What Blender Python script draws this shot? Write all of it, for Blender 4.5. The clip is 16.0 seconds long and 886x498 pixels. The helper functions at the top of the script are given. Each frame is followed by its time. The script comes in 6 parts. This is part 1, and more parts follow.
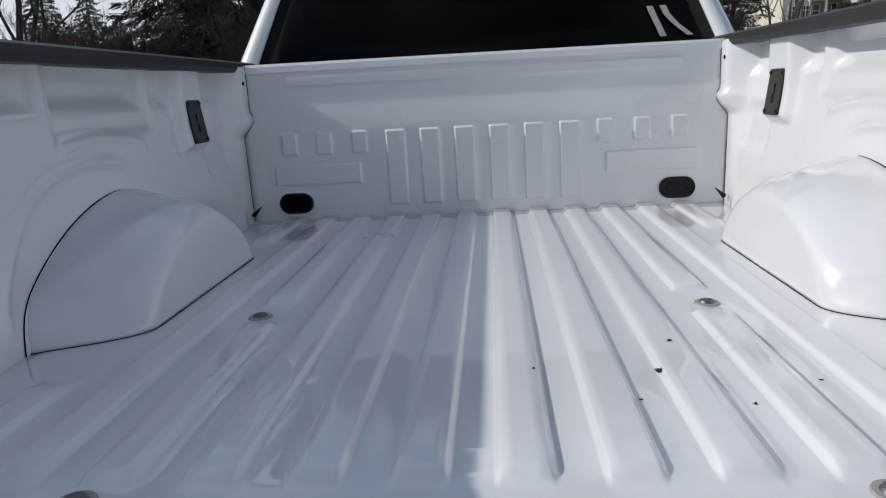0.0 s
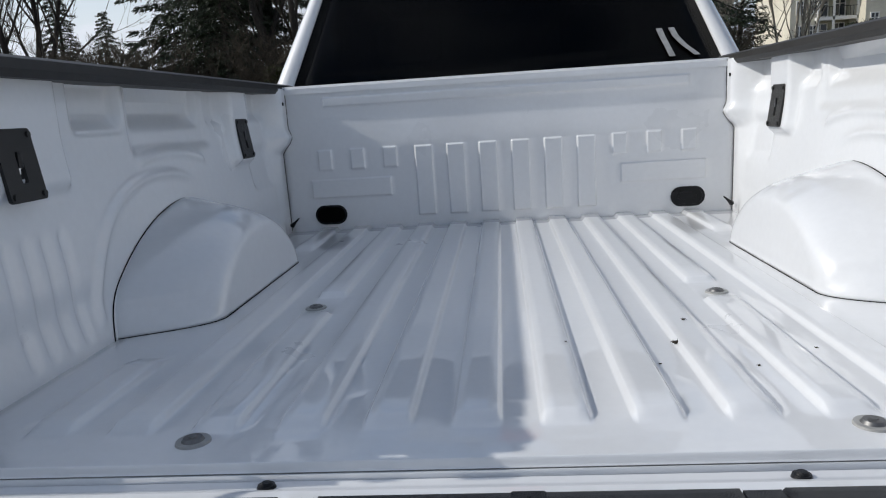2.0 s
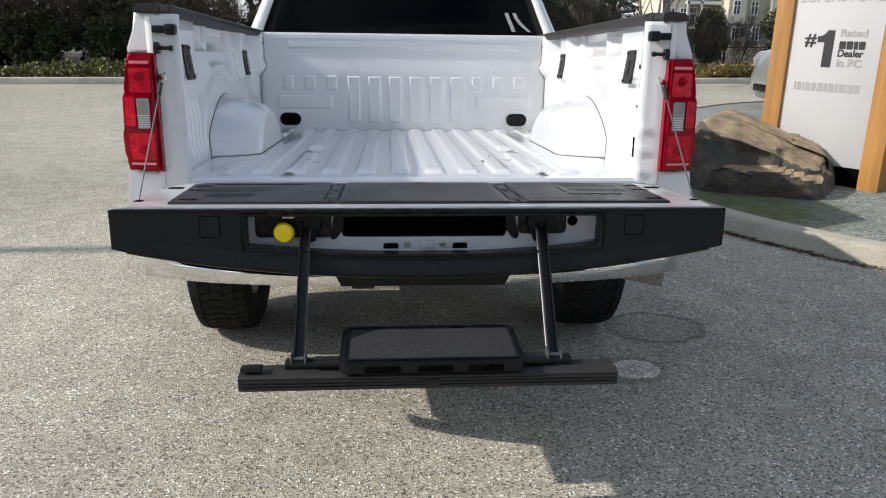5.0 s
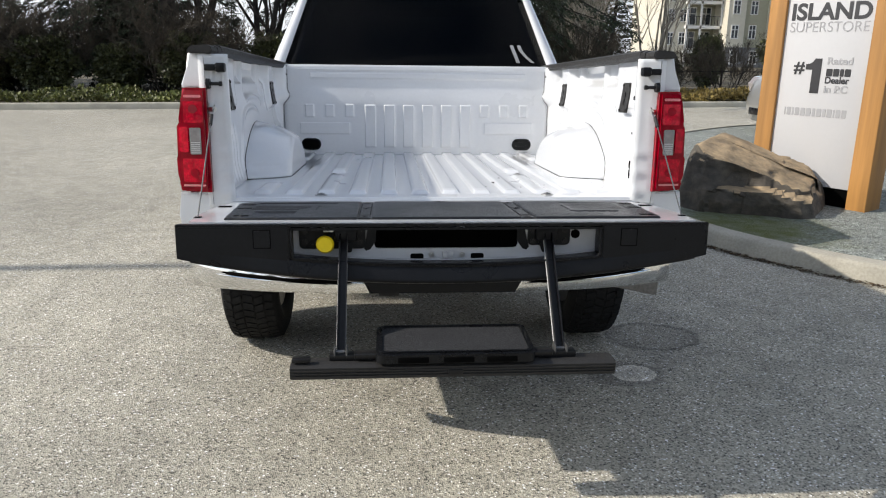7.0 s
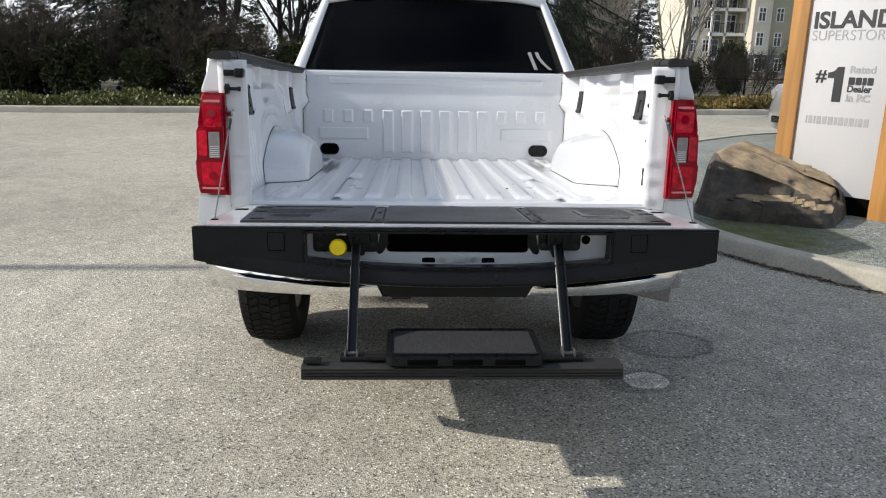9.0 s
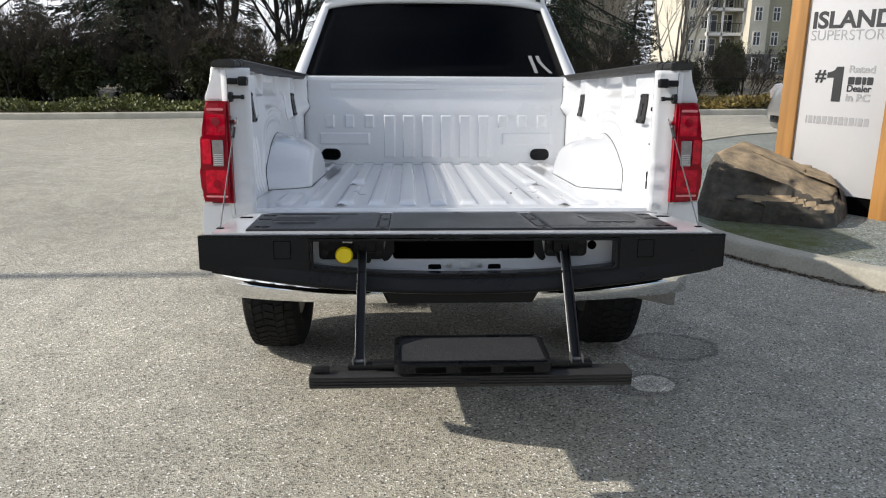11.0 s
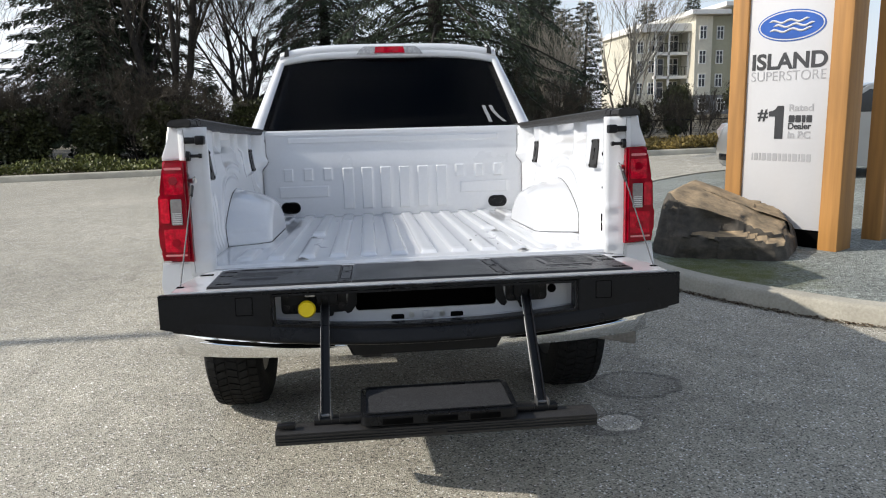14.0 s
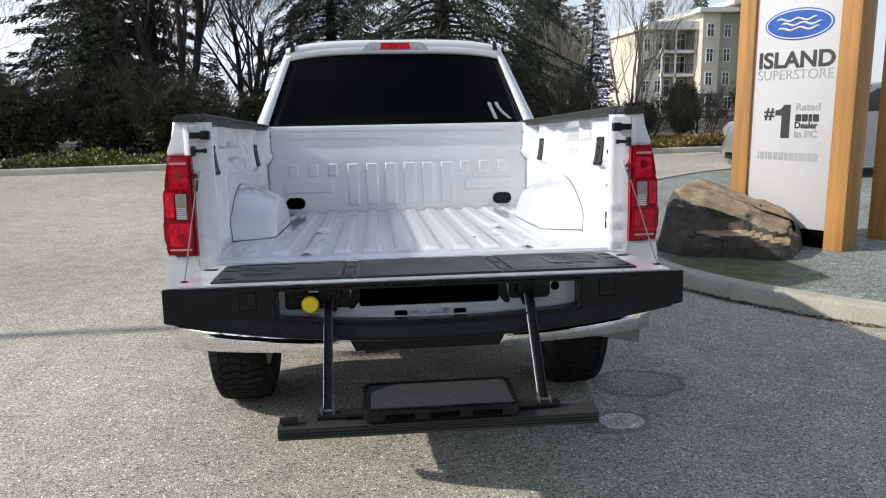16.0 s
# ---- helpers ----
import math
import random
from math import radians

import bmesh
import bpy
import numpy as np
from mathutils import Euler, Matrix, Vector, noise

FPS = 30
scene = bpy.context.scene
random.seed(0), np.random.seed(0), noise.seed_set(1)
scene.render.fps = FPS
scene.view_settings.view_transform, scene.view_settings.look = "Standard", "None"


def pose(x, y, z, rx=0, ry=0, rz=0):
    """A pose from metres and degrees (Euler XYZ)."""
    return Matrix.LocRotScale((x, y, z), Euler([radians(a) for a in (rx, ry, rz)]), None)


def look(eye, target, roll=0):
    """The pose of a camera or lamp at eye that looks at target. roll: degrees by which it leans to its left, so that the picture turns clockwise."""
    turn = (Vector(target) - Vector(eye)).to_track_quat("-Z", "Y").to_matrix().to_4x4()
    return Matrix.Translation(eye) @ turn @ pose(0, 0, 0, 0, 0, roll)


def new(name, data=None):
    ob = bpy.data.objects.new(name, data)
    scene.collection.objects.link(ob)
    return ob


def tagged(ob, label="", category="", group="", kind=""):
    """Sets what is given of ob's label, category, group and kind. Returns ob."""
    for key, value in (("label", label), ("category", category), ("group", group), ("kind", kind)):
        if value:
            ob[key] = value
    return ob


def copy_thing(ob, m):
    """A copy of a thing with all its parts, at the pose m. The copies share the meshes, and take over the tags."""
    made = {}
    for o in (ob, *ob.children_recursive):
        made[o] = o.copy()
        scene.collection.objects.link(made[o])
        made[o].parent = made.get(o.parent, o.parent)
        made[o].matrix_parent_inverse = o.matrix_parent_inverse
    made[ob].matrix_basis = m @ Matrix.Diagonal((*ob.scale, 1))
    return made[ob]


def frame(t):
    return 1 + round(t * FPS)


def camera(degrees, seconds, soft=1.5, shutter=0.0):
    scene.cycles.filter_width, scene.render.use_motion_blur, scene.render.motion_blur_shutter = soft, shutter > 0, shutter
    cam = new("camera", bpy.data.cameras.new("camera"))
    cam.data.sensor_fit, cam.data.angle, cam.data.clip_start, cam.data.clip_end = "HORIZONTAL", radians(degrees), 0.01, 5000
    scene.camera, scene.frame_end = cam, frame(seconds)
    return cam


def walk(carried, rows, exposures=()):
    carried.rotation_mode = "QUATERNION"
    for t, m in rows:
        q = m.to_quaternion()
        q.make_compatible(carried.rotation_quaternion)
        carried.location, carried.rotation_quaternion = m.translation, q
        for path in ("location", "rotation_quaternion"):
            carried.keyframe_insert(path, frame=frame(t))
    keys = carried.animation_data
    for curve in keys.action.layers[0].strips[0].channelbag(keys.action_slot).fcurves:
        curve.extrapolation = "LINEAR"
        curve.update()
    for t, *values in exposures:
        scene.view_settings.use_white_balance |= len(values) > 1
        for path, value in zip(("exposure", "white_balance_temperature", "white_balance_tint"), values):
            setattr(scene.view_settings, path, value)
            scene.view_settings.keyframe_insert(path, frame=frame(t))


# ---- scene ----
cam = camera(62.3, 16.0, soft=1.1)
PATH = [
    (0, (0.039, -0.522, 1.333), (-0.108, 1.404, 0.815), -3.3),
    (0.5, (-0.005, -0.495, 1.257), (-0.111, 1.444, 0.780), -2),
    (1, (-0.005, -0.488, 1.243), (-0.094, 1.426, 0.670), -1),
    (1.5, (-0.027, -0.527, 1.231), (-0.086, 1.382, 0.636), 0.7),
    (2, (-0.006, -0.701, 1.328), (-0.178, 1.238, 0.870), -3.9),
    (2.5, (-0.007, -0.857, 1.260), (0.164, 1.067, 0.742), 0.2),
    (3, (0.009, -1.13, 1.294), (0.183, 0.795, 0.779), -0.5),
    (3.5, (-0.007, -1.494, 1.333), (0.02, 0.444, 0.839), -2),
    (4, (-0.081, -1.786, 1.330), (0.036, 0.135, 0.786), -0.4),
    (4.5, (-0.101, -2.044, 1.350), (0.057, -0.134, 0.777), 0.8),
    (4.7, (-0.091, -2.146, 1.354), (0.058, -0.237, 0.776), 0.9),
    (7, (-0.171, -2.548, 1.402), (-0.026, -0.621, 0.884), 0.7),
    (7.5, (-0.165, -2.567, 1.412), (-0.025, -0.636, 0.909), 0.9),
    (8, (-0.16, -2.576, 1.412), (-0.03, -0.643, 0.916), 1),
    (8.5, (-0.151, -2.58, 1.408), (-0.039, -0.647, 0.908), 1.1),
    (9, (-0.147, -2.577, 1.406), (-0.056, -0.644, 0.902), 1),
    (11.5, (-0.17, -2.57, 1.419), (-0.067, -0.634, 0.927), 0.1),
    (12, (-0.16, -2.572, 1.418), (-0.039, -0.634, 0.939), -0.2),
    (12.5, (-0.15, -2.578, 1.415), (-0.007, -0.635, 0.963), -0.5),
    (13, (-0.144, -2.595, 1.430), (0.024, -0.647, 1.009), -0.9),
    (13.5, (-0.151, -2.596, 1.432), (0.033, -0.644, 1.039), -1.3),
    (14, (-0.162, -2.594, 1.428), (0.033, -0.639, 1.055), -1.4),
    (14.5, (-0.163, -2.592, 1.430), (0.034, -0.636, 1.061), -1.5),
    (15, (-0.16, -2.596, 1.427), (0.034, -0.64, 1.058), -1.5),
    (15.5, (-0.158, -2.601, 1.431), (0.028, -0.646, 1.054), -1.3),
    (16, (-0.159, -2.596, 1.429), (0.023, -0.642, 1.047), -1),
]
walk(cam, [(t, look(eye, target, roll)) for t, eye, target, roll in PATH],
     [(0, -0.15, 6650, 9), (2, 0.0, 6650, 9), (3, 0.20, 6650, 9.5), (4, 0.32, 6900, 10), (5, 0.50, 6900, 10), (7, 0.54, 6950, 10), (12, 0.50, 6950, 10), (16, 0.50, 6750, 10)])

# ---- light ----
SUN_FROM = Vector((-1.485, -0.028, 1.0)).normalized()
world = bpy.data.worlds.new("sky")
scene.world = world
world.use_nodes = True
wt = world.node_tree
wt.nodes.clear()
w_out = wt.nodes.new("ShaderNodeOutputWorld")
w_bg = wt.nodes.new("ShaderNodeBackground")
w_sky = wt.nodes.new("ShaderNodeTexSky")
w_sky.sky_type = "NISHITA"
w_sky.sun_disc = False
w_sky.sun_elevation = math.asin(SUN_FROM.z)
w_sky.sun_rotation = math.atan2(SUN_FROM.x, SUN_FROM.y)
w_sky.altitude, w_sky.air_density, w_sky.dust_density, w_sky.ozone_density = 50, 1.0, 0.4, 1.5
w_co = wt.nodes.new("ShaderNodeTexCoord")
w_map = wt.nodes.new("ShaderNodeMapping")
w_map.inputs["Scale"].default_value = (1.0, 1.0, 2.6)
w_no = wt.nodes.new("ShaderNodeTexNoise")
w_no.inputs["Scale"].default_value, w_no.inputs["Detail"].default_value, w_no.inputs["Roughness"].default_value = 2.6, 7, 0.58
w_rmp = wt.nodes.new("ShaderNodeValToRGB")
w_rmp.color_ramp.elements[0].position, w_rmp.color_ramp.elements[1].position = 0.42, 0.58
w_mix = wt.nodes.new("ShaderNodeMix")
w_mix.data_type = "RGBA"
# clouds are brightest towards the sun and grey on the far side
w_sun = wt.nodes.new("ShaderNodeVectorMath")
w_sun.operation = "DOT_PRODUCT"
w_sun.inputs[1].default_value = SUN_FROM
w_near = wt.nodes.new("ShaderNodeMapRange")
w_near.inputs["From Min"].default_value, w_near.inputs["From Max"].default_value = -0.7, 0.9
w_cloud = wt.nodes.new("ShaderNodeMix")
w_cloud.data_type = "RGBA"
w_cloud.inputs[6].default_value, w_cloud.inputs[7].default_value = (3.7, 4.2, 5.2, 1), (7.9, 8.4, 9.3, 1)
wt.links.new(w_co.outputs["Generated"], w_sun.inputs[0])
wt.links.new(w_sun.outputs["Value"], w_near.inputs["Value"])
wt.links.new(w_near.outputs["Result"], w_cloud.inputs[0])
wt.links.new(w_cloud.outputs[2], w_mix.inputs[7])
wt.links.new(w_co.outputs["Generated"], w_map.inputs["Vector"])
wt.links.new(w_map.outputs["Vector"], w_no.inputs["Vector"])
wt.links.new(w_no.outputs["Fac"], w_rmp.inputs["Fac"])
# broken cloud, thick towards the horizon and thin overhead
w_sep = wt.nodes.new("ShaderNodeSeparateXYZ")
w_thin = wt.nodes.new("ShaderNodeMapRange")
w_thin.inputs["From Min"].default_value, w_thin.inputs["From Max"].default_value = 0.40, 0.78
w_thin.inputs["To Min"].default_value, w_thin.inputs["To Max"].default_value = 1.0, 0.42
w_mul = wt.nodes.new("ShaderNodeMath")
w_mul.operation = "MULTIPLY"
wt.links.new(w_co.outputs["Generated"], w_sep.inputs["Vector"])
wt.links.new(w_sep.outputs["Z"], w_thin.inputs["Value"])
wt.links.new(w_rmp.outputs["Color"], w_mul.inputs[0])
wt.links.new(w_thin.outputs["Result"], w_mul.inputs[1])
w_low = wt.nodes.new("ShaderNodeMapRange")
w_low.inputs["From Min"].default_value, w_low.inputs["From Max"].default_value = 0.04, 0.30
w_low.inputs["To Min"].default_value, w_low.inputs["To Max"].default_value = 0.9, 0.0
w_max = wt.nodes.new("ShaderNodeMath")
w_max.operation = "MAXIMUM"
wt.links.new(w_sep.outputs["Z"], w_low.inputs["Value"])
wt.links.new(w_mul.outputs["Value"], w_max.inputs[0])
wt.links.new(w_low.outputs["Result"], w_max.inputs[1])
wt.links.new(w_max.outputs["Value"], w_mix.inputs[0])
wt.links.new(w_sky.outputs["Color"], w_mix.inputs[6])
wt.links.new(w_mix.outputs[2], w_bg.inputs["Color"])
wt.links.new(w_bg.outputs["Background"], w_out.inputs["Surface"])
w_bg.inputs["Strength"].default_value = 0.113

sun = new("sun", bpy.data.lights.new("sun", "SUN"))
sun.data.energy, sun.data.angle, sun.data.color = 3.15, radians(0.55), (1.0, 0.968, 0.92)
sun.matrix_world = look(SUN_FROM * 60, (0, 0, 0))
scene.view_settings.exposure = 0.0

# ---- materials ----
def mat(name, color, rough=0.5, metal=0.0, coat=0.0, grain=0.0, grain_scale=40.0, stain=0.0, stain_scale=2.0,
        bump=0.0, bump_scale=200.0, spec=0.5, trans=0.0, rough_var=0.0, island=0.0, coords="Object", stretch=None):
    """A procedural surface: colour with fine grain and broad stains, uneven gloss and fine relief."""
    m = bpy.data.materials.new(name)
    m.use_nodes = True
    t = m.node_tree
    b = t.nodes["Principled BSDF"]
    b.inputs["Base Color"].default_value = (*color, 1)
    b.inputs["Roughness"].default_value = rough
    b.inputs["Metallic"].default_value = metal
    b.inputs["Coat Weight"].default_value = coat
    b.inputs["Coat Roughness"].default_value = 0.03
    b.inputs["Specular IOR Level"].default_value = spec
    b.inputs["Transmission Weight"].default_value = trans
    co = t.nodes.new("ShaderNodeTexCoord")
    where = co.outputs[coords]
    if stretch:
        mp = t.nodes.new("ShaderNodeMapping")
        mp.inputs["Scale"].default_value = stretch
        t.links.new(where, mp.inputs["Vector"])
        where = mp.outputs["Vector"]
    last = None
    for amount, scale, detail in ((grain, grain_scale, 4), (stain, stain_scale, 6)):
        if amount <= 0:
            continue
        n = t.nodes.new("ShaderNodeTexNoise")
        n.inputs["Scale"].default_value, n.inputs["Detail"].default_value = scale, detail
        t.links.new(where, n.inputs["Vector"])
        r = t.nodes.new("ShaderNodeMapRange")
        r.inputs["From Min"].default_value, r.inputs["From Max"].default_value = 0.3, 0.7
        r.inputs["To Min"].default_value, r.inputs["To Max"].default_value = 1 - amount, 1 + amount
        t.links.new(n.outputs["Fac"], r.inputs["Value"])
        x = t.nodes.new("ShaderNodeMix")
        x.data_type, x.blend_type = "RGBA", "MULTIPLY"
        x.inputs[0].default_value = 1
        if last is None:
            x.inputs[6].default_value = (*color, 1)
        else:
            t.links.new(last, x.inputs[6])
        t.links.new(r.outputs["Result"], x.inputs[7])
        last = x.outputs[2]
        if rough_var > 0 and scale == stain_scale:
            q = t.nodes.new("ShaderNodeMapRange")
            q.inputs["From Min"].default_value, q.inputs["From Max"].default_value = 0.3, 0.7
            q.inputs["To Min"].default_value, q.inputs["To Max"].default_value = max(rough - rough_var, 0.02), rough + rough_var
            t.links.new(n.outputs["Fac"], q.inputs["Value"])
            t.links.new(q.outputs["Result"], b.inputs["Roughness"])
    if island > 0:
        g = t.nodes.new("ShaderNodeNewGeometry")
        r = t.nodes.new("ShaderNodeMapRange")
        r.inputs["To Min"].default_value, r.inputs["To Max"].default_value = 1 - island, 1 + island
        t.links.new(g.outputs["Random Per Island"], r.inputs["Value"])
        x = t.nodes.new("ShaderNodeMix")
        x.data_type, x.blend_type = "RGBA", "MULTIPLY"
        x.inputs[0].default_value = 1
        if last is None:
            x.inputs[6].default_value = (*color, 1)
        else:
            t.links.new(last, x.inputs[6])
        t.links.new(r.outputs["Result"], x.inputs[7])
        last = x.outputs[2]
    if last is not None:
        t.links.new(last, b.inputs["Base Color"])
    if bump > 0:
        n = t.nodes.new("ShaderNodeTexNoise")
        n.inputs["Scale"].default_value, n.inputs["Detail"].default_value = bump_scale, 3
        t.links.new(where, n.inputs["Vector"])
        p = t.nodes.new("ShaderNodeBump")
        p.inputs["Strength"].default_value, p.inputs["Distance"].default_value = 1.0, bump
        t.links.new(n.outputs["Fac"], p.inputs["Height"])
        t.links.new(p.outputs["Normal"], b.inputs["Normal"])
    return m


def socket(m, name):
    return m.node_tree.nodes["Principled BSDF"].inputs[name]


PAINT = mat("white_paint", (0.70, 0.713, 0.731), 0.32, coat=1.0, stain=0.02, stain_scale=3, grain=0.015, grain_scale=60, rough_var=0.06)
PAINT_MATT = mat("white_primer_paint", (0.60, 0.61, 0.63), 0.4, coat=0.5, stain=0.05, stain_scale=6)
PLASTIC = mat("black_moulded_plastic", (0.006, 0.0066, 0.0080), 0.30, grain=0.15, grain_scale=90, stain=0.2, stain_scale=5, bump=0.0006, bump_scale=900, rough_var=0.08, spec=0.22)
CAP_PLASTIC = mat("dark_grey_rail_plastic", (0.028, 0.027, 0.026), 0.5, grain=0.12, grain_scale=60, stain=0.15, stain_scale=4, bump=0.0006, bump_scale=700, spec=0.3)
METAL_BLACK = mat("black_powder_coated_steel", (0.010, 0.010, 0.011), 0.33, grain=0.15, grain_scale=70, stain=0.2, stain_scale=8, bump=0.0003, bump_scale=500, spec=0.3)
HOLE = mat("dark_cavity", (0.002, 0.002, 0.002), 0.9, grain=0.2, grain_scale=30, spec=0.05)
CHROME = mat("chrome", (0.86, 0.86, 0.85), 0.07, metal=1.0, stain=0.05, stain_scale=6, rough_var=0.03)
STEEL = mat("zinc_steel", (0.55, 0.55, 0.53), 0.28, metal=1.0, grain=0.1, grain_scale=80)
RUBBER = mat("tyre_rubber", (0.014, 0.014, 0.014), 0.78, grain=0.25, grain_scale=40, stain=0.3, stain_scale=6, bump=0.001, bump_scale=250, spec=0.15)
RED_LENS = mat("red_lens", (0.26, 0.0002, 0.010), 0.12, spec=0.1, coat=0.4, stain=0.3, stain_scale=22)
DEEP_RED = mat("dark_red_lens", (0.16, 0.0, 0.006), 0.2, spec=0.25, coat=0.35, stain=0.15, stain_scale=20)
CLEAR_LENS = mat("clear_lens", (0.36, 0.33, 0.325), 0.2, coat=1.0, stain=0.15, stain_scale=60, trans=0.3)
YELLOW = mat("yellow_plastic", (0.90, 0.66, 0.010), 0.38, grain=0.04, grain_scale=60, bump=0.0004, bump_scale=300)
GLASS = mat("tinted_glass", (0.012, 0.013, 0.017), 0.0, trans=1.0)
socket(GLASS, "IOR").default_value = 1.22
CABIN = mat("cabin_black_cloth", (0.003, 0.003, 0.0035), 0.9, grain=0.2, grain_scale=20, spec=0.05)
WOOD = mat("stained_timber", (0.40, 0.195, 0.055), 0.6, grain=0.22, grain_scale=16, stain=0.14, stain_scale=1.6, bump=0.0015, bump_scale=60, stretch=(1, 1, 0.06))
SIGN_WHITE = mat("white_sign_panel", (0.57, 0.57, 0.58), 0.35, stain=0.03, stain_scale=1.5, grain=0.01, grain_scale=30)
SIGN_DARK = mat("charcoal_sign_ink", (0.035, 0.035, 0.038), 0.4, grain=0.1, grain_scale=30)
SIGN_GREY = mat("grey_sign_ink", (0.36, 0.36, 0.37), 0.4, grain=0.05, grain_scale=30)
SIGN_BLUE = mat("blue_sign_ink", (0.015, 0.085, 0.36), 0.3, stain=0.25, stain_scale=3)
CONCRETE = mat("kerb_concrete", (0.40, 0.375, 0.31), 0.85, grain=0.12, grain_scale=60, stain=0.16, stain_scale=3, bump=0.003, bump_scale=120)


def ground_material(name, light, dark, speck_scale, speck, stain_scale, bump, rough, moss=None, marks=()):
    m = bpy.data.materials.new(name)
    m.use_nodes = True
    t = m.node_tree
    N, K = t.nodes.new, t.links.new
    b = t.nodes["Principled BSDF"]
    b.inputs["Roughness"].default_value = rough
    co = N("ShaderNodeTexCoord")
    v = N("ShaderNodeTexVoronoi")
    v.inputs["Scale"].default_value = speck_scale
    K(co.outputs["Object"], v.inputs["Vector"])
    sep = N("ShaderNodeSeparateColor")
    K(v.outputs["Color"], sep.inputs["Color"])
    ramp = N("ShaderNodeValToRGB")
    e = ramp.color_ramp.elements
    e[0].position, e[0].color = 0.0, (*dark, 1)
    e[1].position, e[1].color = 1.0, (*[min(c * speck, 1) for c in light], 1)
    for at, gain in ((0.16, 0.62), (0.45, 1.0), (0.86, 1.20), (0.94, 1.45)):
        a = e.new(at)
        a.color = (*[min(c * gain, 1) for c in light], 1)
    K(sep.outputs["Red"], ramp.inputs["Fac"])
    last = ramp.outputs["Color"]
    for sc, lo, hi, det in ((stain_scale, 0.80, 1.16, 8), (stain_scale * 14, 0.86, 1.12, 4), (speck_scale * 0.42, 0.90, 1.10, 2)):
        n = N("ShaderNodeTexNoise")
        n.inputs["Scale"].default_value, n.inputs["Detail"].default_value = sc, det
        K(co.outputs["Object"], n.inputs["Vector"])
        r = N("ShaderNodeMapRange")
        r.inputs["From Min"].default_value, r.inputs["From Max"].default_value = 0.3, 0.7
        r.inputs["To Min"].default_value, r.inputs["To Max"].default_value = lo, hi
        K(n.outputs["Fac"], r.inputs["Value"])
        x = N("ShaderNodeMix")
        x.data_type, x.blend_type = "RGBA", "MULTIPLY"
        x.inputs[0].default_value = 1
        K(last, x.inputs[6]); K(r.outputs["Result"], x.inputs[7])
        last = x.outputs[2]
    if moss:
        n = N("ShaderNodeTexNoise")
        n.inputs["Scale"].default_value, n.inputs["Detail"].default_value = 6.5, 9
        K(co.outputs["Object"], n.inputs["Vector"])
        d = N("ShaderNodeVectorMath"); d.operation = "DISTANCE"
        d.inputs[1].default_value = moss[0]
        K(co.outputs["Object"], d.inputs[0])
        r = N("ShaderNodeMapRange")
        r.inputs["From Min"].default_value, r.inputs["From Max"].default_value = moss[1], moss[1] * 0.35
        K(d.outputs["Value"], r.inputs["Value"])
        mm = N("ShaderNodeMath"); mm.operation = "MULTIPLY_ADD"
        mm.inputs[1].default_value = 1.0
        K(r.outputs["Result"], mm.inputs[0])
        s2 = N("ShaderNodeMath"); s2.operation = "SUBTRACT"; s2.inputs[1].default_value = 0.62
        K(n.outputs["Fac"], s2.inputs[0]); K(s2.outputs["Value"], mm.inputs[2])
        g = N("ShaderNodeMapRange")
        g.inputs["From Min"].default_value, g.inputs["From Max"].default_value = 0.20, 1.0
        K(mm.outputs["Value"], g.inputs["Value"])
        x = N("ShaderNodeMix"); x.data_type = "RGBA"
        x.inputs[7].default_value = (0.092, 0.108, 0.028, 1)
        K(g.outputs["Result"], x.inputs[0]); K(last, x.inputs[6])
        last = x.outputs[2]
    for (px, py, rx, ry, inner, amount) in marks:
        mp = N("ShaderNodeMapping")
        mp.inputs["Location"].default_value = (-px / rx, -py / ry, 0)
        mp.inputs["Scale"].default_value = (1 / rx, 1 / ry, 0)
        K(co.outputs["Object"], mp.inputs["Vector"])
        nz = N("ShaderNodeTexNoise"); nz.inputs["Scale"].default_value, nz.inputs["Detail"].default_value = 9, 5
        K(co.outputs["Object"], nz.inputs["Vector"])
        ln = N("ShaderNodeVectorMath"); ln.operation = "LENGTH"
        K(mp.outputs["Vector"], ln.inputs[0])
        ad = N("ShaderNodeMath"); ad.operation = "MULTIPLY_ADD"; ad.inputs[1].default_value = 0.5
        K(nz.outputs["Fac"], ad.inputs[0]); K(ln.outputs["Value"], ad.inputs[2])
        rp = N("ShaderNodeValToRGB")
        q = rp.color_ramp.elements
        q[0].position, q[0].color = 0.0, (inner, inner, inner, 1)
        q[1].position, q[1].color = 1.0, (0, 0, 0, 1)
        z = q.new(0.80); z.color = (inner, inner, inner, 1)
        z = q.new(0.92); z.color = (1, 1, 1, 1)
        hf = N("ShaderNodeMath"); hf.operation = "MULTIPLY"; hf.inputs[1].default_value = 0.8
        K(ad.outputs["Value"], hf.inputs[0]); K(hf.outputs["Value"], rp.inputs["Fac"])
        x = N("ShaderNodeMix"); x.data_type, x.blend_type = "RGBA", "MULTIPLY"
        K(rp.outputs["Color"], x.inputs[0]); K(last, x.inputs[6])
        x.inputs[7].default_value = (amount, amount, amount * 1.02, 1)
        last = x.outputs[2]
    K(last, b.inputs["Base Color"])
    p = N("ShaderNodeBump")
    p.inputs["Strength"].default_value, p.inputs["Distance"].default_value = 1.0, bump
    K(v.outputs["Distance"], p.inputs["Height"])
    K(p.outputs["Normal"], b.inputs["Normal"])
    return m


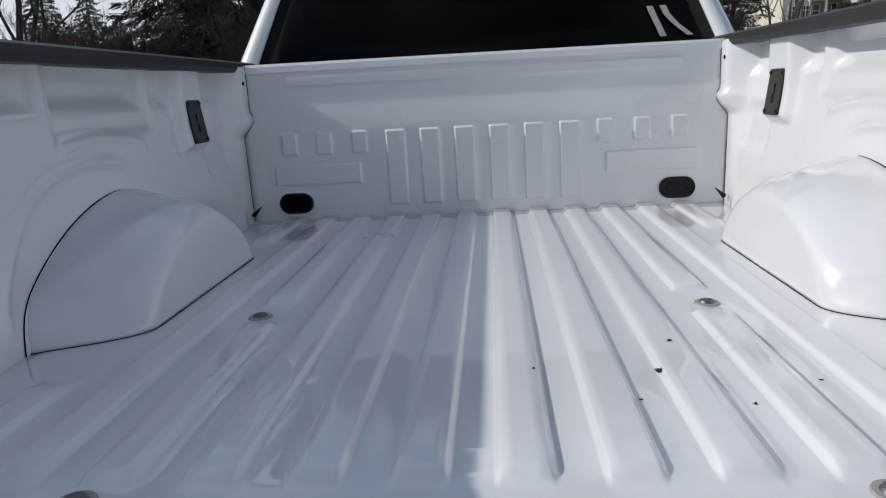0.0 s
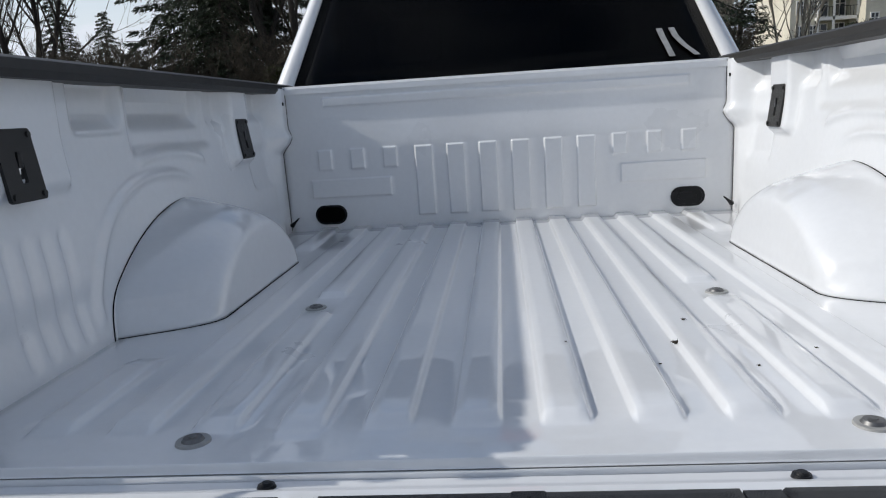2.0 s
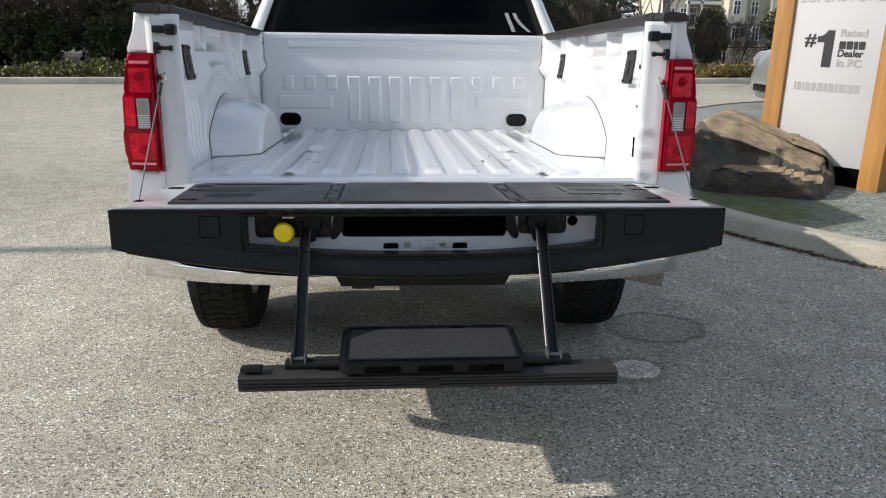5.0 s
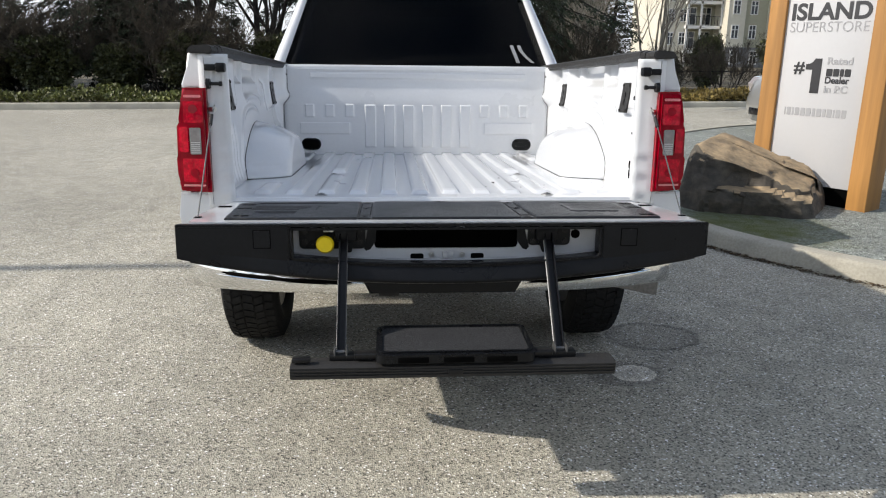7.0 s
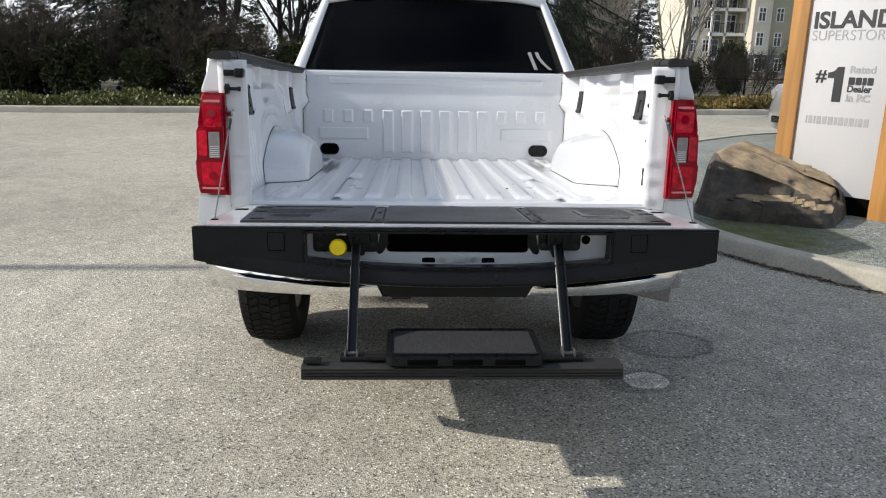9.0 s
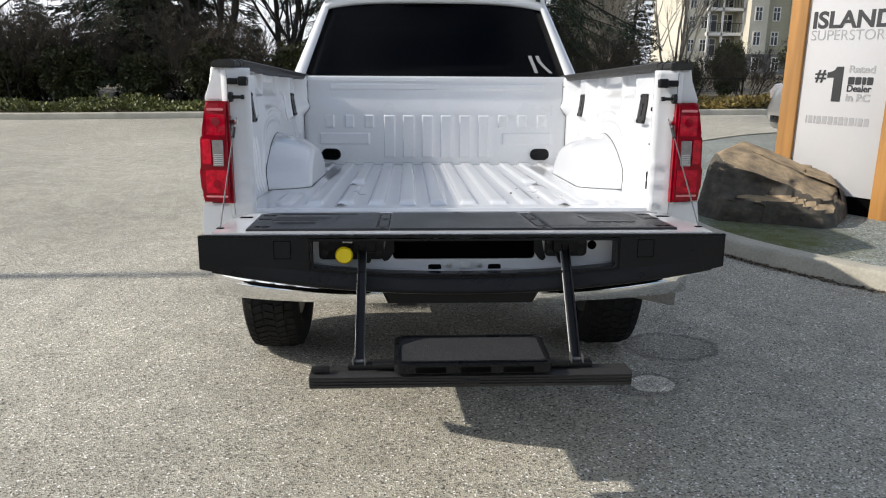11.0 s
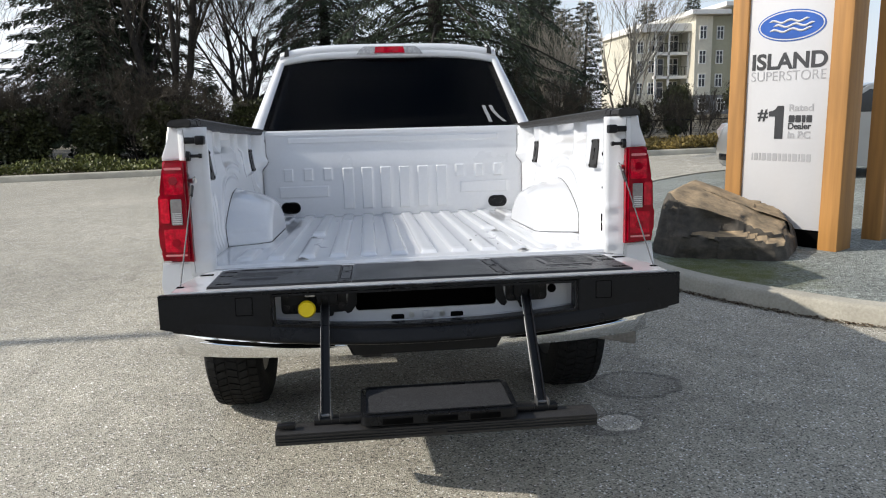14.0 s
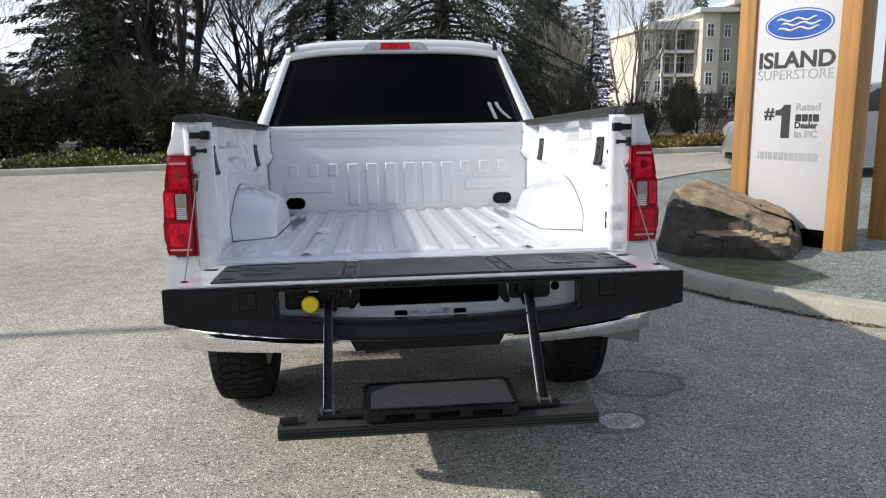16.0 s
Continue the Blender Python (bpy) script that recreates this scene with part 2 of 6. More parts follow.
# ellipses that scale the colour; the second darkens a wide patch under the truck
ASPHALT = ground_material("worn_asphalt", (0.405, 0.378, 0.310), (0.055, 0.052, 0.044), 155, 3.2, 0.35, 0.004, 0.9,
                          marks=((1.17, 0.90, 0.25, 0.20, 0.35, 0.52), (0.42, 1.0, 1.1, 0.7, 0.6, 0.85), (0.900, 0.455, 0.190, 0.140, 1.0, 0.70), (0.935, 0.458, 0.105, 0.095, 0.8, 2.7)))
GRAVEL = ground_material("grey_green_gravel", (0.265, 0.283, 0.256), (0.10, 0.11, 0.10), 75, 2.2, 0.8, 0.012, 0.9, moss=((2.58, 2.88, 0.1), 1.12))

# ---- builders ----
def part(name, bm, material, parent=None, label="", smooth=True, angle=35):
    me = bpy.data.meshes.new(name)
    bmesh.ops.recalc_face_normals(bm, faces=bm.faces)
    if smooth:
        lim = radians(angle)
        for f in bm.faces:
            f.smooth = True
        for e in bm.edges:
            if len(e.link_faces) != 2 or e.calc_face_angle(0.0) > lim:
                e.smooth = False
    bm.to_mesh(me)
    bm.free()
    me.materials.append(material)
    ob = new(name, me)
    if parent is not None:
        ob.parent = parent
    if label:
        ob["label"] = label
    return ob


def raw(name, verts, faces, material, parent=None, label="", smooth=True):
    me = bpy.data.meshes.new(name)
    me.from_pydata([tuple(v) for v in verts], [], [tuple(f) for f in faces])
    if smooth:
        me.polygons.foreach_set("use_smooth", [True] * len(me.polygons))
    me.materials.append(material)
    me.update()
    ob = new(name, me)
    if parent is not None:
        ob.parent = parent
    if label:
        ob["label"] = label
    return ob


def empty(name, m=None, label="", category="", group=""):
    ob = new(name)
    ob.empty_display_size = 0.1
    if m is not None:
        ob.matrix_world = m
    return tagged(ob, label, category, group)


def BM():
    return bmesh.new()


def box(bm, x0, x1, y0, y1, z0, z1, bev=0.0, seg=2):
    r = bmesh.ops.create_cube(bm, size=1.0)
    for v in r["verts"]:
        v.co = Vector(((x0 + x1) / 2 + v.co.x * (x1 - x0), (y0 + y1) / 2 + v.co.y * (y1 - y0), (z0 + z1) / 2 + v.co.z * (z1 - z0)))
    if bev > 0:
        edges = list({e for v in r["verts"] for e in v.link_edges})
        bmesh.ops.bevel(bm, geom=edges, offset=bev, segments=seg, affect="EDGES", profile=0.5)
    return bm


def cyl(bm, p0, p1, r0, r1=None, seg=16):
    r1 = r0 if r1 is None else r1
    p0, p1 = Vector(p0), Vector(p1)
    d = p1 - p0
    m = Matrix.Translation((p0 + p1) / 2) @ d.to_track_quat("Z", "Y").to_matrix().to_4x4()
    bmesh.ops.create_cone(bm, cap_ends=True, segments=seg, radius1=r0, radius2=r1, depth=d.length, matrix=m)
    return bm


def tube(bm, pts, r, seg=8):
    pts = [Vector(p) for p in pts]
    rings = []
    for i, p in enumerate(pts):
        d = (pts[min(i + 1, len(pts) - 1)] - pts[max(i - 1, 0)]).normalized()
        q = d.to_track_quat("Z", "Y")
        rr = r[i] if isinstance(r, (list, tuple)) else r
        rings.append([bm.verts.new(p + q @ Vector((rr * math.cos(2 * math.pi * k / seg), rr * math.sin(2 * math.pi * k / seg), 0))) for k in range(seg)])
    for a, b in zip(rings, rings[1:]):
        for k in range(seg):
            bm.faces.new((a[k], a[(k + 1) % seg], b[(k + 1) % seg], b[k]))
    bm.faces.new(rings[0][::-1]); bm.faces.new(rings[-1])
    return bm


def prism(bm, poly, place, d0, d1, bev=0.0):
    """Extrudes a 2D outline: place(a, b, d) gives the 3D point."""
    lo = [bm.verts.new(place(a, b, d0)) for a, b in poly]
    hi = [bm.verts.new(place(a, b, d1)) for a, b in poly]
    n = len(poly)
    f = [bm.faces.new(lo[::-1]), bm.faces.new(hi)]
    for k in range(n):
        f.append(bm.faces.new((lo[k], lo[(k + 1) % n], hi[(k + 1) % n], hi[k])))
    if bev > 0:
        bmesh.ops.bevel(bm, geom=list({e for v in lo + hi for e in v.link_edges if not (e.verts[0] in lo and e.verts[1] in hi) and not (e.verts[0] in hi and e.verts[1] in lo)}), offset=bev, segments=2, affect="EDGES")
    return bm


def rrect(a0, a1, b0, b1, r, n=5):
    pts = []
    for ca, cb, s in ((a1 - r, b1 - r, 0), (a0 + r, b1 - r, 90), (a0 + r, b0 + r, 180), (a1 - r, b0 + r, 270)):
        for k in range(n + 1):
            t = radians(s + 90 * k / n)
            pts.append((ca + r * math.cos(t), cb + r * math.sin(t)))
    return pts


def frame_prism(bm, outer, inner, place, d0, d1):
    """A ring between two outlines of equally many points."""
    n = len(outer)
    rings = [[bm.verts.new(place(a, b, d)) for a, b in poly] for poly, d in ((outer, d0), (inner, d0), (inner, d1), (outer, d1))]
    for i in range(4):
        A, B_ = rings[i], rings[(i + 1) % 4]
        for k in range(n):
            bm.faces.new((A[k], A[(k + 1) % n], B_[(k + 1) % n], B_[k]))
    return bm


def slab(name, us, vs, f, off, material, parent=None, label=""):
    """A sheet f(u, v) -> (x, y, z) with the thickness off (a vector)."""
    off = Vector(off)
    P = [[Vector(f(u, v)) for v in vs] for u in us]
    nu, nv = len(us), len(vs)
    verts = [p for row in P for p in row] + [p + off for row in P for p in row]
    A = lambda i, j: i * nv + j
    Bk = lambda i, j: nu * nv + i * nv + j
    faces = []
    du, dv = P[nu // 2 + 1][nv // 2] - P[nu // 2][nv // 2], P[nu // 2][nv // 2 + 1] - P[nu // 2][nv // 2]
    flip = du.cross(dv).dot(off) > 0
    for i in range(nu - 1):
        for j in range(nv - 1):
            a = (A(i, j), A(i + 1, j), A(i + 1, j + 1), A(i, j + 1))
            b = (Bk(i, j), Bk(i, j + 1), Bk(i + 1, j + 1), Bk(i + 1, j))
            faces += [a[::-1], b[::-1]] if flip else [a, b]
    for i in range(nu - 1):
        for j in (0, nv - 1):
            q = (A(i, j), Bk(i, j), Bk(i + 1, j), A(i + 1, j))
            faces.append(q if (j == 0) != flip else q[::-1])
    for j in range(nv - 1):
        for i in (0, nu - 1):
            q = (A(i, j), A(i, j + 1), Bk(i, j + 1), Bk(i, j))
            faces.append(q if (i == 0) != flip else q[::-1])
    return raw(name, verts, faces, material, parent, label)


def ss(a, b, x):
    t = min(max((x - a) / (b - a), 0.0), 1.0)
    return t * t * (3 - 2 * t)


def bumpbox(a, b, a0, a1, b0, b1, e):
    """1 inside a rectangle, falling smoothly to 0 over e outside its edges."""
    return ss(a0 - e, a0, a) * (1 - ss(a1, a1 + e, a)) * ss(b0 - e, b0, b) * (1 - ss(b1, b1 + e, b))


def lin(a, b, n):
    return [a + (b - a) * k / (n - 1) for k in range(n)]


def text_mesh(name, body, size, m, material, parent, bold=0.0, width=None, depth=0.0012, label=""):
    c = bpy.data.curves.new(name, "FONT")
    c.body, c.size, c.extrude, c.offset = body, size, depth, bold
    c.align_x, c.align_y = "LEFT", "BOTTOM_BASELINE"
    tmp = bpy.data.objects.new(name, c)
    me = bpy.data.meshes.new_from_object(tmp)
    bpy.data.objects.remove(tmp)
    bpy.data.curves.remove(c)
    xs = [v.co.x for v in me.vertices]
    if width:
        k, x0 = width / (max(xs) - min(xs)), min(xs)
        for v in me.vertices:
            v.co.x = (v.co.x - x0) * k
    me.materials.clear()
    me.materials.append(material)
    ob = new(name, me)
    ob.parent = parent
    ob.matrix_local = m
    if label:
        ob["label"] = label
    return ob

# ---- ground ----
gv, gf = [], []
gx = sorted(set([-600, -200, -80, -40] + list(range(-24, 25, 4)) + [40, 80, 200, 600]))
gy = sorted(set([-600, -200, -80, -40] + list(range(-24, 37, 4)) + [60, 100, 200, 600]))
for x in gx:
    for y in gy:
        gv.append((x, y, 0))
for i in range(len(gx) - 1):
    for j in range(len(gy) - 1):
        a = i * len(gy) + j
        gf.append((a, a + len(gy), a + len(gy) + 1, a + 1))
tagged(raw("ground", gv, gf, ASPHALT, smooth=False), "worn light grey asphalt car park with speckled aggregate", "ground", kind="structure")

# ---- pickup truck ----
RAKE = Matrix.Translation((0, 0, 0.8955)) @ Matrix.Rotation(radians(-2.7), 4, "X")
truck = empty("pickup_truck", RAKE, "white crew cab pickup truck, tailgate lowered with its fold-out step", "pickup truck")

RIBS = [0.003 + s * (0.058 + 0.117 * k) for k in range(6) for s in (-1, 1)]


def floor_z(x, y):
    z = 0.0
    for c in RIBS:
        a = abs(c - 0.003)
        w = (1 - ss(0.025, 0.0355, abs(x - c)))
        if w <= 0:
            continue
        along = ss(0.155, 0.195, y)
        if 0.38 < a < 0.44:
            along *= 1 - ss(0.715, 0.745, y) * (1 - ss(0.865, 0.895, y))
        if a > 0.6:
            along *= 1 - ss(0.42, 0.50, y) * (1 - ss(1.47, 1.55, y))
        z = max(z, 0.0115 * w * along)
    if y < 0.085:
        z -= 0.012 * (1 - ss(0.0735, 0.0775, y))
    return z


fx = sorted(set([round(v, 4) for v in lin(-0.80, 0.80, 33)] + [round(c + d, 4) for c in RIBS for d in (-0.036, -0.0335, -0.031, -0.0285, -0.026, -0.012, 0, 0.012, 0.026, 0.0285, 0.031, 0.0335, 0.036)]))
fy = sorted(set([0.0733, 0.0740, 0.0747, 0.0754, 0.0761, 0.0768, 0.0775, 0.0785, 0.085, 0.10, 0.13] + [round(v, 4) for v in lin(0.155, 0.195, 6)] + lin(0.25, 0.66, 8) + lin(0.715, 0.745, 5) + lin(0.865, 0.895, 5) + [0.42, 0.44, 0.46, 0.48, 0.50, 1.47, 1.49, 1.51, 1.53, 1.55] + lin(1.0, 1.915, 10)))
bed_floor = slab("bed_floor", fx, fy, lambda x, y: (x, y, floor_z(x, y)), (0, 0, -0.03), PAINT, truck, "glossy white ribbed steel load floor")


def head_y(x, z):
    y = 1.892 - 0.055 * max(z, 0.0)
    y += 0.016 * ss(0.285, 0.430, z)
    e = 0.007
    d = 0.0
    for k in range(6):
        c = -0.2805 + 0.1135 * k
        d = max(d, bumpbox(x, z, c - 0.027, c + 0.027, 0.046, 0.286, e))
    for k in range(3):
        c = 0.401 + 0.1175 * k
        d = max(d, 0.75 * bumpbox(abs(x), z, c - 0.021, c + 0.021, 0.224, 0.288, e))
    d = max(d, 0.75 * bumpbox(abs(x), z, 0.407, 0.690, 0.124, 0.182, e))
    d = max(d, 0.7 * bumpbox(x, z, -0.625, 0.635, 0.447, 0.470, e))
    y -= 0.0068 * d
    w = math.hypot(max(abs(abs(x) - 0.6325) - 0.028, 0), z - 0.0585)
    y -= 0.004 * (1 - ss(0.034, 0.046, w))
    return y


HEAD_EDGES = [0.2805 - 0.1135 * k + d for k in range(6) for d in (-.027, .027)] + [0.401 + 0.1175 * k + d for k in range(3) for d in (-.021, .021)] + [0.407, 0.690, 0.63]
hx = sorted(set([round(v, 4) for v in lin(-0.80, 0.80, 41)] + [round(m * (c + d), 4) for m in (-1, 1) for c in HEAD_EDGES for d in (-.007, -.0045, -.002, 0, .002, .0045, .007)]))
hz = sorted(set([round(v, 4) for v in lin(-0.02, 0.52, 55)] + [round(c + d, 4) for c in (.046, .124, .182, .224, .286, .288, .447, .470) for d in (-.007, -.0045, -.002, 0, .002, .0045, .007)]))
headboard = slab("headboard", hx, hz, lambda x, z: (x, head_y(x, z), z), (0, 0.03, 0), PAINT, truck, "white embossed steel front wall of the bed")
bm = BM()
prism(bm, [(1.876, 0.492), (1.877, 0.512), (1.886, 0.520), (2.09, 0.522), (2.095, 0.506), (1.96, 0.496)], lambda a, b, d: (d, a, b), -0.795, 0.795)
part("top_flange", bm, PAINT, headboard)
for s in (-1, 1):
    bm = BM()
    prism(bm, rrect(-0.055, 0.055, -0.032, 0.032, 0.0315, 8), lambda a, b, d: (s * 0.6325 + a, d, 0.0585 + b), head_y(s * 0.6325, 0.0585) - 0.002, head_y(s * 0.6325, 0.0585) + 0.004, 0)
    part("access_hole" if s < 0 else "access_plug", bm, HOLE if s < 0 else PLASTIC, headboard, "dark oval opening" if s < 0 else "black oval rubber plug")
    bm = BM()
    frame_prism(bm, rrect(-0.058, 0.058, -0.035, 0.035, 0.0345, 8), rrect(-0.050, 0.050, -0.027, 0.027, 0.0265, 8), lambda a, b, d: (s * 0.6325 + a, d, 0.0585 + b), head_y(s * 0.6325, 0.0585) - 0.004, head_y(s * 0.6325, 0.0585) + 0.004)
    if s > 0:
        frame_prism(bm, rrect(-0.034, 0.034, -0.014, 0.014, 0.0135, 8), rrect(-0.030, 0.030, -0.010, 0.010, 0.0095, 8), lambda a, b, d: (s * 0.6325 + a, d, 0.0585 + b), head_y(s * 0.6325, 0.0585) - 0.005, head_y(s * 0.6325, 0.0585) + 0.004)
    part("rubber_rim", bm, PLASTIC, headboard)


def wall_x(y, z):
    """Distance of the bed's inner side panel from the middle."""
    x = 0.775 + 0.015 * ss(0.0, 0.10, z) + 0.034 * ss(0.12, 0.42, z)
    # pockets below the rail
    x += 0.022 * ss(0.395, 0.44, z) * (1 - ss(0.500, 0.512, z)) * max(bumpbox(y, z, 0.66, 0.82, 0, 1, 0.02), bumpbox(y, z, 0.90, 1.25, 0, 1, 0.02), bumpbox(y, z, 1.32, 1.40, 0, 1, 0.02), bumpbox(y, z, 1.64, 1.77, 0, 1, 0.02))
    x += 0.010 * bumpbox(y, z, 0.88, 1.28, 0.37, 0.50, 0.035)
    # raised pads that carry the plates
    x -= 0.022 * bumpbox(y, z, 0.30, 0.565, 0.325, 0.60, 0.038)
    x -= 0.026 * bumpbox(y, z, 1.445, 1.575, 0.30, 0.60, 0.03)
    # two beads over the wheel housing
    r = (abs(y - 0.95) / 0.375) ** 2.2 + (max(z, 0.0) / 0.298) ** 2.2
    x -= 0.0075 * math.exp(-((r - 1.0) / 0.075) ** 2) * (1 - ss(1.04, 1.16, y)) * ss(0.02, 0.06, z)
    x -= 0.0075 * math.exp(-((z - 0.347 + 0.75 * (y - 1.02) ** 2) / 0.011) ** 2) * bumpbox(y, z, 0.88, 1.21, 0, 1, 0.03)
    # flutes near the tail
    for c in (0.365, 0.417, 0.470, 0.522):
        x += 0.007 * math.exp(-((y - c) / 0.010) ** 2) * bumpbox(y, z, 0.3, 0.7, 0.04, 0.215, 0.03)
    x += 0.012 * bumpbox(y, z, 1.60, 1.75, 0.22, 0.30, 0.04)
    # the front corner is drawn in, most where the front wall steps
    k = ss(1.77, 1.84, y)
    end = 0.786 - 0.024 * ss(0.285, 0.325, z) - 0.013 * math.exp(-((z - 0.345) / 0.020) ** 2)
    return x + (end - x) * k


ARCH = 1.72


def housing_x(y, z):
    """Distance of the wheel housing's skin from the middle; it meets the panel at 0.80."""
    a, b = abs(y - 1.05) / (0.45 if y < 1.05 else 0.375), max(z, 0.0) / 0.231
    r = min((a ** ARCH + b ** ARCH) ** (1 / ARCH), 1.0)
    # a flat inner face, and flanks that slope to the panel, blended by a rounded edge
    p, q, k = 0.196 - 0.022 * b * b, 0.92 * (1 - r), 0.105
    h = max(k - abs(p - q), 0.0) / k
    deep = min(p, q) - h * h * k / 4
    deep -= 0.006 * bumpbox(y, z, 0.97, 1.12, 0.165, 0.185, 0.014)
    deep -= 0.008 * bumpbox(y, z, 0.645, 0.715, 0.024, 0.060, 0.008)
    return 0.800 - max(deep, 0.0)


def housing(s):
    """Flat-faced arch against the side panel, on a square grid drawn into the arch."""
    def f(a, b):
        m = max(abs(a), b)
        y, z = 1.05, 0.0
        if m > 1e-6:
            k = m / (abs(a) ** ARCH + b ** ARCH) ** (1 / ARCH)
            y, z = 1.05 + (0.45 if a < 0 else 0.375) * a * k, 0.231 * b * k
        return (s * housing_x(y, z), y, z - 0.002)
    return f


DULL = mat("dull_zinc", (0.16, 0.16, 0.16), 0.45, metal=0.8, grain=0.2, grain_scale=90)


def bedside(s):
    ys = sorted(set([round(v, 4) for v in lin(0.17, 1.915, 200)]))
    zs = lin(-0.01, 0.515, 88)
    inner = slab("bedside", ys, zs, lambda y, z: (s * wall_x(y, z), y, z), (s * 0.02, 0, 0), PAINT, truck, "white pressed steel bedside wall")
    # outer skin, as a lofted profile
    prof = [(0.835, 0.505), (0.862, 0.50), (0.880, 0.40), (0.872, 0.30), (0.886, 0.18), (0.884, 0.06), (0.895, -0.02), (0.905, -0.16), (0.88, -0.26), (0.84, -0.28)]
    ys2 = lin(0.105, 2.12, 40)
    def skin(y, k):
        x, z = prof[int(k)]
        if z < 0.05:
            q = math.hypot(y - 1.04, z + 0.55)
            if q < 0.47 and abs(y - 1.04) < 0.46:
                z = max(z, -0.55 + math.sqrt(max(0.47 ** 2 - (y - 1.04) ** 2, 0)))
        return (s * x, y, z)
    slab("outer_skin", ys2, list(range(len(prof))), skin, (-s * 0.012, 0, 0), PAINT, inner)
    # rail cap
    bm = BM()
    rail = [(0.776, 0.497), (0.767, 0.510), (0.770, 0.527), (0.786, 0.534), (0.845, 0.530), (0.864, 0.518), (0.868, 0.499)]
    prism(bm, rail, lambda a, b, d: (s * a, d, b), 0.205, 2.04, 0.0)
    part("rail_cap", bm, CAP_PLASTIC, inner, "dark grey plastic rail cap")
    bm = BM()
    rear = [(0.774, 0.496), (0.768, 0.507), (0.771, 0.521), (0.786, 0.527), (0.836, 0.523), (0.848, 0.514), (0.852, 0.499)]
    prism(bm, rear, lambda a, b, d: (s * a, d, b), 0.050, 0.146, 0.003)
    prism(bm, [(a, b - 0.004) for a, b in rail], lambda a, b, d: (s * a, d, b), 0.150, 0.202, 0.0)
    part("rail_end_cap", bm, CAP_PLASTIC, inner, "dark grey rail end cap")
    # tail post: column between the inner panel and the lamp
    zs3 = lin(-0.03, 0.497, 40)
    pts = [(0.800, 0.335), (0.775, 0.262), (0.755, 0.205), (0.738, 0.150), (0.726, 0.110), (0.719, 0.085), (0.721, 0.074), (0.74, 0.070), (0.765, 0.068), (0.790, 0.066), (0.815, 0.072)]
    def post(k, z):
        x, y = pts[int(k)]
        x += 0.004 * ss(0.0, 0.5, z)
        if 5 <= k <= 8:
            for c in (0.02, 0.09, 0.16):
                y -= 0.008 * math.exp(-((z - c) / 0.012) ** 2) * (1 if k in (6, 7) else 0.3)
        if k >= 9:
            y -= 0.01
        return (s * x, y, z)
    slab("tail_post", list(range(len(pts))), zs3, post, (s * 0.004, 0.012, 0), PAINT, inner)
    # upper corner above the lamp
    bm = BM()
    up = [(0.788, 0.384), (0.786, 0.49), (0.790, 0.497), (0.838, 0.497), (0.850, 0.488), (0.884, 0.397), (0.884, 0.384)]
    prism(bm, up, lambda a, b, d: (s * a, d + (0.015 if a > 0.84 else 0), b), 0.062, 0.25, 0.006)
    part("upper_corner", bm, PAINT, inner)
    bm = BM()
    low = [(0.792, 0.021), (0.905, 0.021), (0.915, -0.06), (0.895, -0.20), (0.86, -0.26), (0.80, -0.26)]
    prism(bm, low, lambda a, b, d: (s * a, d, b), 0.060, 0.30, 0.006)
    part("lower_corner", bm, PAINT, inner)
    # dark seam along the post
    bm = BM()
    tube(bm, [(s * 0.800, 0.056, 0.49), (s * 0.796, 0.054, 0.44), (s * 0.800, 0.054, 0.36), (s * 0.789, 0.054, 0.33), (s * 0.790, 0.053, 0.12), (s * 0.796, 0.053, 0.07), (s * 0.790, 0.053, -0.02)], 0.0009, 6)
    part("seam", bm, DULL, inner)
    # bump block and striker pin
    bm = BM()
    box(bm, *sorted((s * 0.735, s * 0.795)), 0.036, 0.068, 0.440, 0.462, 0.004)
    box(bm, *sorted((s * 0.724, s * 0.756)), 0.026, 0.060, 0.435, 0.467, 0.006)
    part("bump_stop", bm, PLASTIC, inner, "black rubber bump stop")
    bm = BM()
    cyl(bm, (s * 0.79, 0.045, 0.397), (s * 0.778, 0.045, 0.397), 0.018, 0.0165, 20)
    cyl(bm, (s * 0.78, 0.045, 0.397), (s * 0.742, 0.045, 0.397), 0.0058, None, 14)
    cyl(bm, (s * 0.748, 0.045, 0.397), (s * 0.738, 0.045, 0.397), 0.0085, 0.0078, 14)
    part("striker_pin", bm, METAL_BLACK, inner, "black latch striker pin")
    # tie-down plates
    for (yc, zc) in ((0.431, 0.357), (1.506, 0.358)):
        xw = wall_x(yc, zc)
        bm = BM()
        frame_prism(bm, rrect(-0.047, 0.047, -0.060, 0.060, 0.006, 3), rrect(-0.008, 0.008, -0.030, 0.020, 0.004, 3), lambda a, b, d: (s * (d + 0.14 * b), yc + a, zc + b), xw - 0.006, xw + 0.001)
        for a in (-0.038, 0.038):
            for b in (-0.05, 0.05):
                cyl(bm, (s * (xw - 0.010 + 0.14 * b), yc + a, zc + b), (s * (xw - 0.003 + 0.14 * b), yc + a, zc + b), 0.0055, None, 8)
        part("tie_down_plate", bm, CAP_PLASTIC, inner, "black bolted tie-down plate with a keyhole slot")
        bm = BM()
        box(bm, *sorted((s * (xw - 0.002), s * (xw - 0.007))), yc - 0.006, yc + 0.006, zc - 0.005, zc + 0.022, 0.001)
        part("slot_latch", bm, METAL_BLACK, inner)
        bm = BM()
        box(bm, *sorted((s * (xw - 0.003), s * (xw + 0.0005))), yc - 0.0075, yc + 0.0075, zc - 0.029, zc + 0.0, 0.0)
        part("slot_back", bm, CHROME, inner, "bright plate showing through the slot")
